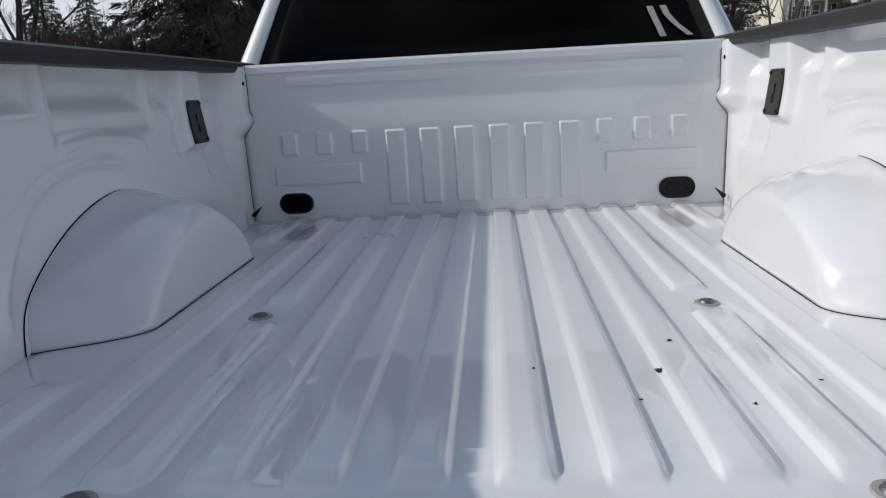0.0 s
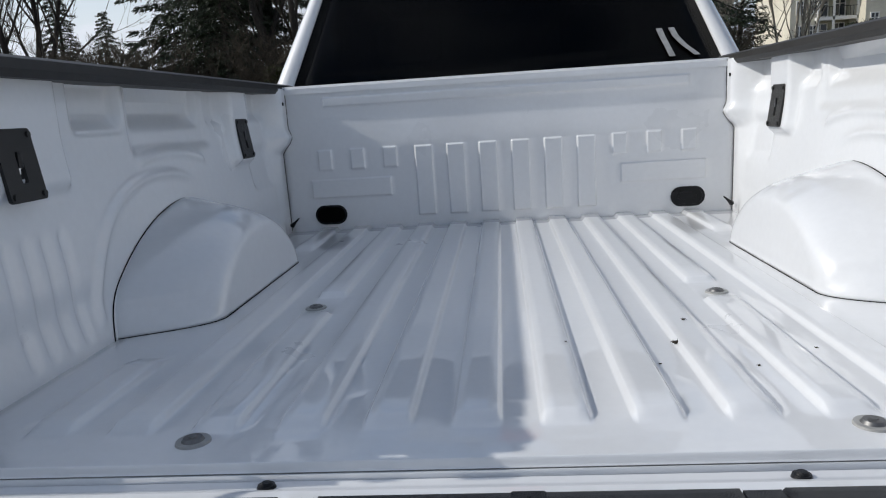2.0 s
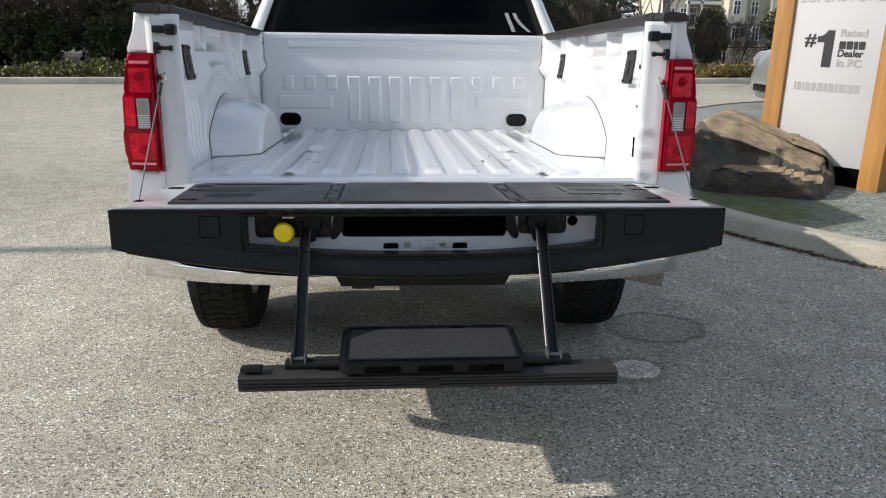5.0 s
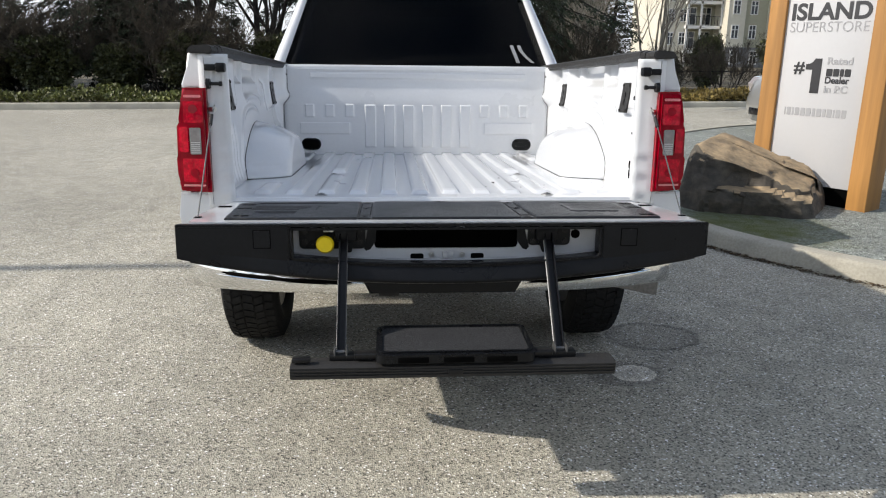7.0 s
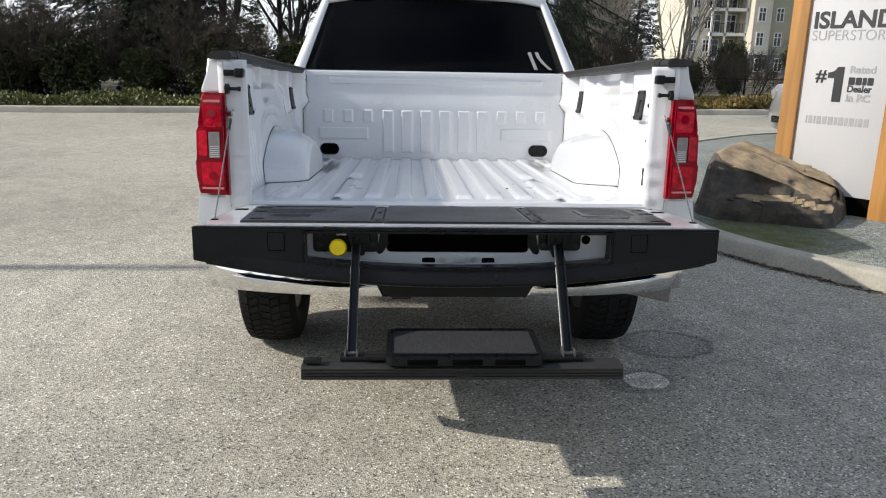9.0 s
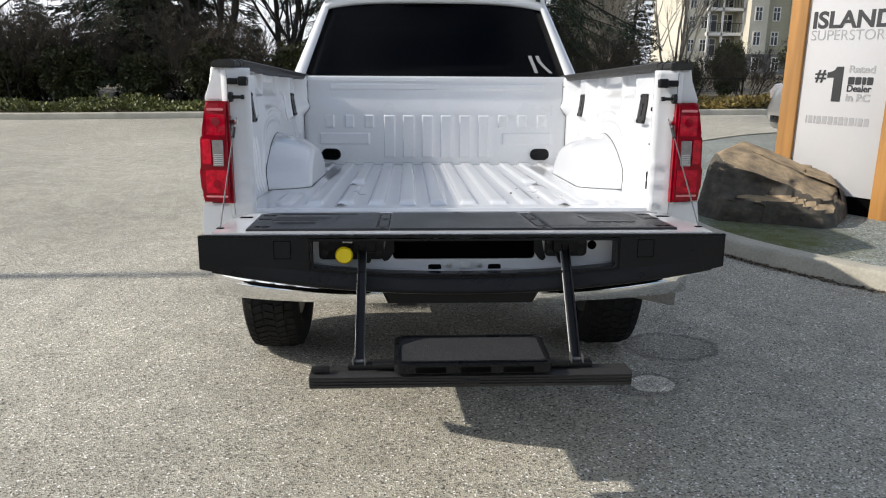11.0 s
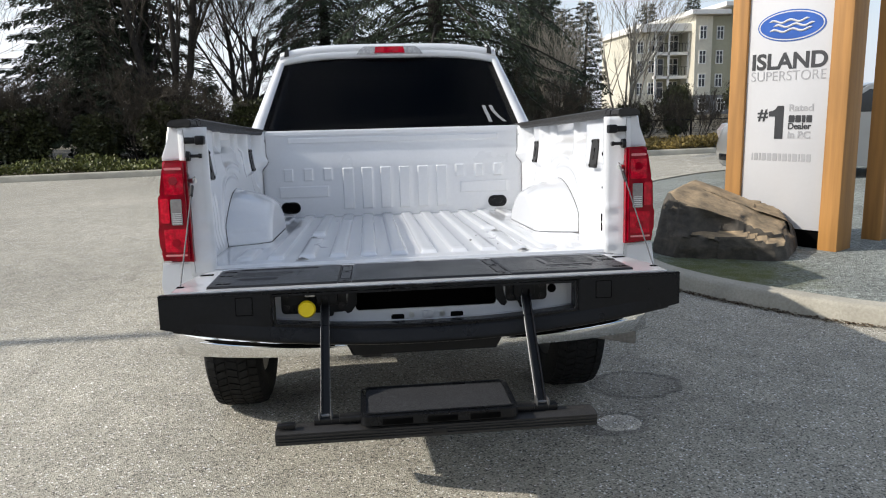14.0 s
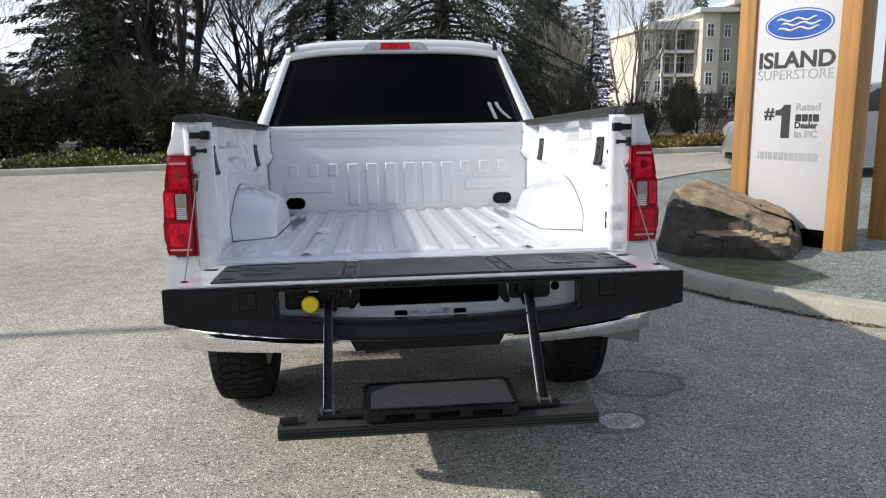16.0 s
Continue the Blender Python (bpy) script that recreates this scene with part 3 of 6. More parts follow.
    # hook slot and plug holes in the slanted strip beside the post
    strip = lambda y, z: 0.755 + 0.35 * (y - 0.205) + 0.004 * ss(0.0, 0.5, z)
    bm = BM()
    arc = [(0.222 + 0.020 * math.cos(radians(a)), 0.086 + 0.031 * math.sin(radians(a))) for a in range(-110, 111, 20)]
    tube(bm, [(s * (strip(y0, z0) - 0.001), y0, z0) for y0, z0 in arc], 0.0046, 6)
    part("cargo_hook_slot", bm, HOLE, inner, "dark curved slot")
    for y0, z0, r in ((0.205, 0.068, 0.007), (0.225, 0.358, 0.008), (0.225, 0.225, 0.004), (1.845, 0.462, 0.006)):
        xw = strip(y0, z0) if y0 < 0.3 else wall_x(y0, z0)
        bm = BM()
        cyl(bm, (s * (xw - 0.0025), y0, z0), (s * (xw + 0.004), y0, z0), r, None, 16)
        part("panel_hole", bm, HOLE, inner)
    return inner


for s in (-1, 1):
    side = bedside(s)
    f = housing(s)
    half = [math.sin(math.pi / 2 * k / 34) for k in range(35)]
    hs = slab("wheel_housing", [-v for v in reversed(half[1:])] + half, half, f, (s * 0.004, 0, 0), PAINT, truck, "white domed wheel housing")
    # dark sealed joint, from the floor at the tail up over the crown
    arch = [(1.05 - 0.45 * math.cos(u) ** (2 / ARCH), 0.231 * math.sin(u) ** (2 / ARCH)) for u in lin(0.0, math.pi / 2, 30)]
    bm = BM()
    tube(bm, [(s * (min(wall_x(y, z), 0.800) - 0.0012), y - 0.001, z) for y, z in arch], [0.0013] * 24 + [0.0012, 0.0010, 0.0009, 0.0007, 0.0005, 0.0003], 6)
    part("housing_seam", bm, HOLE, hs, "dark sealed seam")
    bm = BM()
    tube(bm, [(s * (housing_x(y, 0.0) - 0.0008), y, 0.0006) for y in lin(0.606, 1.41, 60)], 0.0008, 6)
    part("foot_seam", bm, HOLE, hs, "dark sealed seam on the floor")
    bm = BM()
    tube(bm, [(s * (wall_x(1.87, z) - 0.001), head_y(s * 0.77, z) - 0.002, z) for z in lin(0.005, 0.515, 30)], 0.0016, 6)
    part("corner_seam", bm, DULL, side, "dark seam in the bed's front corner")
    bm = BM()
    tube(bm, [(s * 0.772, 1.85, 0.030), (s * 0.758, 1.84, 0.042), (s * 0.740, 1.835, 0.058)], [0.009, 0.005, 0.002], 8)
    part("corner_clip", bm, PLASTIC, side, "small black clip")

# floor anchors
WASHER = mat("grey_washer", (0.30, 0.30, 0.29), 0.45, grain=0.1, grain_scale=120)
for s in (-1, 1):
    for yc in (0.138, 0.787):
        bm = BM()
        cyl(bm, (s * 0.4215, yc, -0.002), (s * 0.4215, yc, 0.003), 0.024, 0.022, 28)
        part("floor_anchor", bm, WASHER, bed_floor, "round floor bolt cap")
        bm = BM()
        cyl(bm, (s * 0.4215, yc, 0.003), (s * 0.4215, yc, 0.007), 0.015, 0.012, 24)
        cyl(bm, (s * 0.4215, yc, 0.006), (s * 0.4215, yc, 0.009), 0.006, 0.005, 6)
        part("floor_bolt", bm, DULL, bed_floor)
bm = BM()
box(bm, -0.79, 0.79, 0.0718, 0.090, -0.085, -0.0310, 0.0)
box(bm, -0.79, 0.79, 0.0712, 0.0735, -0.085, -0.0135, 0.0005)
part("rear_sill", bm, PAINT, truck)
bm = BM()
box(bm, -0.78, 0.78, 0.0690, 0.0710, -0.07, -0.030)
part("gate_gap", bm, HOLE, truck, "dark gap between floor and gate")
bm = BM()
tube(bm, [(-0.77, 0.0728, -0.0126), (0.77, 0.0728, -0.0126)], 0.0006, 6)
part("sill_seam", bm, DULL, truck)

# ---- tailgate ----
bm = BM()
half = [(0.70, 0.032), (0.735, 0.006), (0.755, -0.06), (0.760, -0.30), (0.748, -0.458)]
outline = [(-a, b) for a, b in half] + half[::-1]
prism(bm, outline, lambda a, b, d: (a, b, d), -0.027, -0.012, 0.004)
tailgate = part("tailgate", bm, PAINT, truck, "white tailgate folded down level with the bed")
bm = BM()
prism(bm, [(-0.71, 0.0), (-0.735, -0.06), (-0.75, -0.31), (-0.75, -0.335), (0.75, -0.335), (0.75, -0.31), (0.735, -0.06), (0.71, 0.0)], lambda a, b, d: (a, b, d), -0.135, -0.041, 0.004)
part("gate_shell", bm, PAINT, tailgate)
bm = BM()
prism(bm, [(0.026, -0.0126), (0.034, -0.0136), (0.044, -0.0178), (0.052, -0.0190), (0.066, -0.0192), (0.0685, -0.0215), (0.0685, -0.036), (0.026, -0.036)], lambda a, b, d: (d, a, b), -0.715, 0.715)
part("gate_flange", bm, PAINT, tailgate)
# moulded panel on the inner face, in three sections
PZ = -0.0165


def gate_panel(name, x0, x1, cut):
    """One plastic cover; cut 1 carries the grille and the emblem bar, cut 2 the slot and the cup."""
    y_front, y_back = 0.006, -0.413
    xs = lin(x0, x1, 30) + [x0 + 0.0012, x0 + 0.0022, x0 + 0.0034, x1 - 0.0034, x1 - 0.0022, x1 - 0.0012]
    ys = lin(y_back, y_front, 30) + [y_back + 0.0012, y_back + 0.0022, y_back + 0.0034, y_front - 0.0034, y_front - 0.0022, y_front - 0.0012]
    if cut:
        s_ = 1 if cut == 1 else -1
        xs += [s_ * v for v in lin(0.405, 0.425, 12) + lin(0.435, 0.475, 20) + lin(0.605, 0.684, 40)]
        ys += lin(-0.33, -0.03, 150)
    xs, ys = sorted(set(round(v, 5) for v in xs)), sorted(set(round(v, 5) for v in ys))
    def f(x, y):
        a = abs(x)
        yf = y_front
        if cut:
            d = min(max((a - 0.630) / 0.055, 0.0), 1.0)
            yf -= 0.012 * ss(0.40, 0.66, a) + 0.052 * (1 - math.sqrt(max(1 - d * d, 0.0)))
        y = y_back + (y - y_back) * (yf - y_back) / (y_front - y_back)
        x_ = x * (1 - 0.045 * ss(0.45, 0.685, a) * (0.006 - y) / 0.42)
        z = 0.011
        if cut == 1:
            z -= 0.0022 * bumpbox(x, y, 0.428, 0.630, -0.226, -0.036, 0.006)
            for k in range(6):
                c = -0.068 - 0.0295 * k
                z -= 0.007 * bumpbox(x, y, 0.441 + 0.016 * max(k - 3, 0), 0.611, c - 0.0028, c + 0.0028, 0.0022)
            z -= 0.004 * bumpbox(x, y, 0.4125, 0.4165, -0.230, -0.120, 0.003)
            z -= 0.006 * bumpbox(x, y, 0.414, 0.572, -0.270, -0.258, 0.003)
        if cut == 2:
            z -= 0.005 * bumpbox(x, y, -0.4035, -0.3995, -0.228, -0.125, 0.003)
            z -= 0.0060 * bumpbox(x, y, -0.592, -0.47, -0.325, -0.265, 0.014)
        e = min(x - x0, x1 - x, y - y_back, yf - y)
        z -= 0.010 * (1 - ss(0.0, 0.0032, e))
        return (x_, y, PZ + z)
    return slab(name, xs, ys, f, (0, 0, -0.006), PANEL, tailgate, "black textured plastic access panel")


PANEL = mat("black_textured_panel", (0.0085, 0.009, 0.0108), 0.36, grain=0.12, grain_scale=160, stain=0.18, stain_scale=4, bump=0.0007, bump_scale=1100, rough_var=0.07, spec=0.38)
gate_panel("access_panel", -0.685, -0.2655, 2)
gate_panel("access_panel", -0.2265, 0.2265, 0)
gate_panel("access_panel", 0.2655, 0.685, 1)
TICK = mat("grey_moulded_mark", (0.055, 0.055, 0.058), 0.5, grain=0.15, grain_scale=60)
FAINT = mat("dark_moulded_mark", (0.018, 0.018, 0.019), 0.5, grain=0.15, grain_scale=60)


def screw(x, y, wide, deep, z, sunk):
    """A dark sunk pocket with a screw head in it."""
    bm = BM()
    prism(bm, rrect(x - wide, x + wide, y - deep, y + deep, 0.004, 3), lambda a, b, d: (a, b, d), z - 0.002, z + 0.0006)
    part("screw_pocket", bm, sunk, tailgate)
    bm = BM()
    cyl(bm, (x, y, z), (x, y, z + 0.0022), 0.0068, 0.0060, 16)
    cyl(bm, (x, y, z + 0.0022), (x, y, z + 0.0032), 0.0030, 0.0026, 6)
    part("panel_screw", bm, METAL_BLACK, tailgate)


for xc in (-0.246, 0.246):
    bm = BM()
    box(bm, xc - 0.0195, xc + 0.0195, -0.409, 0.002, PZ - 0.003, PZ + 0.0092)
    part("panel_channel", bm, PANEL, tailgate)
    for y0, y1 in ((-0.168, -0.052), (-0.350, -0.207)):
        for dx in (-0.0165, 0.0165):
            bm = BM()
            box(bm, xc + dx - 0.0012, xc + dx + 0.0012, y0, y1, PZ + 0.008, PZ + 0.0098)
            part("cover_outline", bm, HOLE, tailgate)
        bm = BM()
        prism(bm, rrect(xc - 0.0148, xc + 0.0148, y0 + 0.0005, y1 - 0.0005, 0.003, 3), lambda a, b, d: (a, b, d), PZ + 0.008, PZ + 0.0102, 0.0006)
        part("channel_cover", bm, PANEL, tailgate)
    for k in range(6):
        bm = BM()
        box(bm, xc - 0.0160 + 0.006 * k, xc - 0.0142 + 0.006 * k, -0.377, -0.364, PZ + 0.008, PZ + 0.0112)
        part("channel_ridge", bm, TICK, tailgate)
    for yc in (-0.034, -0.189, -0.389):
        screw(xc, yc, 0.012, 0.010, PZ + 0.0094, PLASTIC)
screw(0.005, -0.010, 0.019, 0.015, PZ + 0.0107, PLASTIC)
for x, y in ((0.652, -0.088), (0.649, -0.181), (0.625, -0.364), (-0.640, -0.088), (-0.637, -0.181), (-0.613, -0.364)):
    screw(x, y, 0.022, 0.013, PZ + 0.0107, HOLE)
# long grip slot and four moulded lines on one panel
bm = BM()
prism(bm, rrect(-0.612, -0.345, -0.056, -0.034, 0.004, 3), lambda a, b, d: (a, b, d), PZ + 0.008, PZ + 0.0112)
part("grip_slot", bm, HOLE, tailgate, "dark slot in the panel")
bm = BM()
frame_prism(bm, rrect(-0.412, -0.346, -0.061, -0.048, 0.005, 3), rrect(-0.410, -0.348, -0.0595, -0.0495, 0.004, 3), lambda a, b, d: (a, b, d), PZ + 0.009, PZ + 0.0118)
part("slot_tab", bm, TICK, tailgate)
for c, x1 in ((-0.130, -0.428), (-0.158, -0.427), (-0.185, -0.438), (-0.216, -0.459)):
    bm = BM()
    box(bm, -0.610, x1, c - 0.0014, c + 0.0014, PZ + 0.008, PZ + 0.0122)
    part("moulded_line", bm, TICK, tailgate)
# moulded ruler ticks and bars for the moulded lettering
for y0, n, x_, w, pitch, mt in ((-0.345, 55, 0.275, 0.0016, 0.0040, TICK), (-0.388, 60, 0.275, 0.0016, 0.0040, TICK), (-0.396, 50, -0.20, 0.0014, 0.0080, FAINT)):
    bm = BM()
    for k in range(n):
        x = x_ + pitch * k
        box(bm, x, x + w, y0 - (0.016 if k % 5 == 0 else 0.010) * (1 if mt is TICK else 0.5), y0, PZ + 0.0105, PZ + 0.0118)
    part("ruler", bm, mt, tailgate, "row of fine moulded ruler ticks")
bm = BM()
for k in range(4):
    x = 0.417 + 0.0365 * k
    frame_prism(bm, rrect(x, x + 0.030, -0.303, -0.289, 0.004, 3), rrect(x + 0.005, x + 0.025, -0.299, -0.293, 0.002, 3), lambda a, b, d: (a, b, d), PZ + 0.0105, PZ + 0.0120)
part("moulded_emblem", bm, TICK, tailgate, "row of plain moulded emblem bars")
for x in (-0.298, 0.305):
    bm = BM()
    cyl(bm, (x, 0.050, -0.020), (x, 0.050, -0.0145), 0.0120, 0.0100, 20)
    cyl(bm, (x, 0.050, -0.0145), (x, 0.050, -0.0115), 0.0085, 0.0055, 14)
    part("rubber_stud", bm, PLASTIC, tailgate, "black rubber bump stud")
bm = BM()
tube(bm, [(0.44, 0.064, -0.0185), (0.62, 0.064, -0.0185), (0.70, 0.058, -0.0185), (0.735, 0.012, -0.0125)], 0.0024, 8)
part("edge_trim", bm, HOLE, tailgate)

# black cap along the open edge
CAP_Y0, CAP_Y1 = -0.480, -0.425


def cap_bottom(x):
    return -0.190 + 0.076 * (abs(x) / 0.776) ** 2.1


bm = BM()
top = -0.0225
def cap_poly(xa, xb, top_z, bot):
    xs = lin(xa, xb, 22)
    return [(x, top_z) for x in xs] + [(x, bot(x)) for x in reversed(xs)]
P_ = lambda a, b, d: (a, d, b)
def bead_z(x):
    return -0.137 + 0.024 * min(abs(x) / 0.455, 1.0) ** 2.2
prism(bm, cap_poly(-0.776, -0.455, top, cap_bottom), P_, CAP_Y0, CAP_Y1 + 0.02, 0.004)
prism(bm, cap_poly(0.455, 0.776, top, cap_bottom), P_, CAP_Y0, CAP_Y1 + 0.02, 0.004)
xs_ = lin(-0.4555, 0.4555, 30)
prism(bm, [(x, bead_z(x)) for x in xs_] + [(x, cap_bottom(x)) for x in reversed(xs_)], P_, CAP_Y0 + 0.0005, CAP_Y1 + 0.015, 0.003)
part("edge_cap", bm, PLASTIC, tailgate, "black plastic cap along the gate's free edge")
# flared lower lip of the cap
def lip(x, k):
    flare = 0.016 * max(1 - (abs(x) / 0.74) ** 2, 0.0)
    zb = cap_bottom(x)
    a, b = ((0.0005, 0.046), (0.15, 0.040), (0.9, 0.012), (1.0, 0.006), (0.95, 0.0), (0.2, -0.004))[int(k)]
    return (x, CAP_Y0 + 0.001 - flare * a, zb + b)
slab("cap_lip", lin(-0.74, 0.74, 40), list(range(6)), lip, (0, 0.006, 0), PLASTIC, tailgate)
bm = BM()
prism(bm, [(-0.462, -0.0275), (0.462, -0.0275), (0.462, -0.031), (-0.462, -0.031)], P_, -0.452, -0.36, 0.0)
part("cavity_lip", bm, PAINT, tailgate)
bm = BM()
prism(bm, [(-0.455, -0.0272), (0.455, -0.0272), (0.455, -0.034), (-0.455, -0.034)], P_, CAP_Y0 + 0.003, -0.4525, 0)
part("cavity_gasket", bm, PLASTIC, tailgate)
bm = BM()
prism(bm, [(-0.770, -0.454), (0.770, -0.454), (0.7755, CAP_Y0), (-0.7755, CAP_Y0)], lambda a, b, d: (a, b, d), -0.0232, -0.0150, 0.002)
part("cap_ledge", bm, PLASTIC, tailgate, "black ledge along the gate's free edge")
for x in (-0.395, -0.124, 0.141, 0.421, 0.503):
    bm = BM()
    cyl(bm, (x, -0.4665, -0.0152), (x, -0.4665, -0.0142), 0.0085, 0.0075, 18)
    cyl(bm, (x, -0.4665, -0.0142), (x, -0.4665, -0.0136), 0.0036, 0.0030, 6)
    part("ledge_screw", bm, METAL_BLACK, tailgate)
# square covers on the cap
for x0, x1 in ((-0.558, -0.512), (0.512, 0.558)):
    bm = BM()
    frame_prism(bm, rrect(x0 - 0.002, x1 + 0.002, -0.085, -0.031, 0.003, 2), rrect(x0, x1, -0.083, -0.033, 0.003, 2), P_, CAP_Y0 - 0.0008, CAP_Y0 + 0.002)
    part("cover_gap", bm, HOLE, tailgate)
    bm = BM()
    prism(bm, rrect(x0, x1, -0.083, -0.033, 0.003, 2), P_, CAP_Y0 - 0.001, CAP_Y0 + 0.002, 0.0008)
    part("square_cover", bm, PLASTIC, tailgate, "square blanking cover")
# raised bead round the opening
def corner(cx, cz, r, a0, a1):
    return [(cx + r * math.cos(radians(a)), cz + r * math.sin(radians(a))) for a in lin(a0, a1, 6)]
path = [(0.449, -0.030)] + corner(0.437, -0.1045, 0.012, 0, -80) + [(x, bead_z(x) + 0.002) for x in lin(0.418, -0.418, 26)] + corner(-0.437, -0.1045, 0.012, 260, 180) + [(-0.449, -0.030)]
bm = BM()
tube(bm, [(x, CAP_Y0 - 0.0005, z) for x, z in path], 0.0034, 8)
part("cavity_bead", bm, PLASTIC, tailgate)
# opening: white inner wall with a slot, holes and bolts
CY = -0.400
bm = BM()
frame_prism(bm, rrect(-0.465, 0.465, -0.155, -0.0275, 0.002, 4), rrect(-0.217, 0.218, -0.102, -0.043, 0.012, 4), P_, CY, CY + 0.012)
part("cavity_wall", bm, PAINT_MATT, tailgate, "bare white inner wall of the gate")
bm = BM()
prism(bm, [(CY + 0.013, -0.120), (CY + 0.056, -0.120), (CY + 0.056, -0.0315), (CY + 0.013, -0.0315), (CY + 0.013, -0.035), (CY + 0.052, -0.035), (CY + 0.052, -0.116), (CY + 0.013, -0.116)], lambda a, b, d: (d, a, b), -0.24, 0.24)
part("cavity_slot", bm, HOLE, tailgate, "deep dark slot for the folded step")
def apron(x, k):
    zb = bead_z(x)
    a, b = ((0.003, 0.004), (0.004, 0.0), (0.012, -0.004), (0.030, -0.003), (0.050, 0.0))[int(k)]
    return (x, CY + 0.002 - a, zb + b - 0.001)
slab("cavity_apron", lin(-0.458, 0.458, 26), list(range(5)), apron, (0, 0, -0.004), PAINT_MATT, tailgate)
for x in (-0.089, 0.094):
    bm = BM()
    prism(bm, rrect(x - 0.020, x + 0.020, -0.138, -0.118, 0.006, 4), P_, CY - 0.0008, CY + 0.004)
    part("latch_hole", bm, HOLE, tailgate)
for x in (-0.046, 0.048):
    bm = BM()
    cyl(bm, (x, CY - 0.003, -0.122), (x, CY + 0.001, -0.122), 0.0085, None, 14)
    cyl(bm, (x, CY - 0.008, -0.122), (x, CY - 0.002, -0.122), 0.0052, 0.0048, 6)
    part("latch_bolt", bm, STEEL, tailgate, "zinc bolt")
bm = BM()
box(bm, -0.012, 0.018, CY - 0.008, CY + 0.002, -0.132, -0.111, 0.002)
box(bm, 0.002, 0.020, CY - 0.011, CY - 0.006, -0.128, -0.110, 0.002)
part("latch_block", bm, SIGN_WHITE, tailgate, "white plastic latch block")
for x0, x1, s in ((-0.438, -0.243, -1), (0.247, 0.376, 1)):
    bm = BM()
    prism(bm, rrect(x0, x1, -0.100 if s < 0 else -0.093, -0.033, 0.012, 5), P_, CY - 0.008, CY + 0.001, 0.002)
    box(bm, s * 0.30 - 0.032, s * 0.30 + 0.032, CY - 0.034, CY - 0.006, -0.075, -0.036, 0.005)
    prism(bm, [(s * 0.30 - 0.026, -0.072), (s * 0.30 + 0.026, -0.072), (s * 0.30 + 0.016, -0.108), (s * 0.30 - 0.010, -0.112)], P_, CY - 0.026, CY - 0.008, 0.003)
    part("hinge_bracket", bm, PLASTIC, tailgate, "black step hinge bracket")
    for dx in (0.016, x1 - x0 - 0.016):
        for z in (-0.047, -0.080):
            bm = BM()
            cyl(bm, (x0 + dx, CY - 0.011, z), (x0 + dx, CY - 0.007, z), 0.0095, None, 16)
            cyl(bm, (x0 + dx, CY - 0.014, z), (x0 + dx, CY - 0.010, z), 0.0055, None, 6)
            part("bracket_bolt", bm, METAL_BLACK, tailgate)
for a, s in ((-0.228, -1), (0.230, 1)):
    bm = BM()
    pts_ = [(-0.016, -0.040), (0.008, -0.040), (0.012, -0.070), (0.022, -0.098), (0.014, -0.108), (0.002, -0.104), (-0.016, -0.080)]
    prism(bm, [(a + s * p, z) for p, z in pts_], P_, CY - 0.004, CY + 0.004, 0.0015)
    part("guide_block", bm, PLASTIC, tailgate)
bm = BM()
cyl(bm, (0.394, CY - 0.0015, -0.060), (0.394, CY + 0.002, -0.060), 0.014, None, 18)
part("cavity_hole", bm, HOLE, tailgate)
bm = BM()
cyl(bm, (-0.359, CY - 0.006, -0.080), (-0.359, -0.440, -0.080), 0.016, 0.016, 20)
cyl(bm, (-0.359, -0.440, -0.080), (-0.359, -0.450, -0.080), 0.024, 0.0265, 36)
cyl(bm, (-0.359, -0.450, -0.080), (-0.359, -0.458, -0.080), 0.0265, 0.022, 36)
part("release_knob", bm, YELLOW, tailgate, "round yellow release knob")
bm = BM()
box(bm, -0.365, -0.335, -0.435, -0.405, -0.046, -0.040, 0.002)
part("knob_shield", bm, STEEL, tailgate)
# gate stay cables
for s in (-1, 1):
    bm = BM()
    a, b = Vector((s * 0.772, 0.032, 0.311)), Vector((s * 0.743, -0.350, -0.010))
    d = (b - a).normalized()
    cyl(bm, a + Vector((s * 0.012, 0.02, 0)), a + Vector((-s * 0.006, 0.004, 0)), 0.009, None, 14)
    prism(bm, rrect(-0.012, 0.012, -0.035, 0.018, 0.011, 5), lambda p, q, e: tuple(a + Vector((-s * 0.004 + e, 0, 0)) - d * q + Vector((0, p * 0.65, p * 0.75))), -0.0025, 0.0025)
    part("cable_eye", bm, STEEL, tailgate, "steel cable end eye")
    bm = BM()
    tube(bm, [a + d * 0.030, a + d * 0.080], 0.0062, 10)
    part("cable_sleeve", bm, CAP_PLASTIC, tailgate)
    bm = BM()
    tube(bm, [a + d * 0.075, a + d * 0.2, b], 0.0022, 8)
    part("stay_cable", bm, DULL, tailgate, "grey steel gate cable")
    bm = BM()
    box(bm, *sorted((s * 0.700, s * 0.742)), -0.098, -0.074, -0.0125, -0.0095, 0.001)
    part("gate_hinge_slot", bm, HOLE, tailgate)
    bm = BM()
    box(bm, *sorted((s * 0.733, s * 0.753)), -0.362, -0.342, -0.0125, -0.0095, 0.001)
    part("cable_slot", bm, HOLE, tailgate)

# the gate hangs a little above the line of the floor
def gate_lift(p):
    return Vector((p[0], 0.05 + (p[1] - 0.05) * 1.019, p[2] + 0.021 * (0.05 - p[1]) / 0.53))


for ob in [tailgate] + list(tailgate.children):
    for v in ob.data.vertices:
        v.co = gate_lift(v.co)

# ---- fold-out step, in upright world metres ----
INV = RAKE.inverted()


def wpart(name, bm, material, parent, label="", smooth=True):
    for v in bm.verts:
        v.co = INV @ v.co
    return part(name, bm, material, parent, label, smooth)


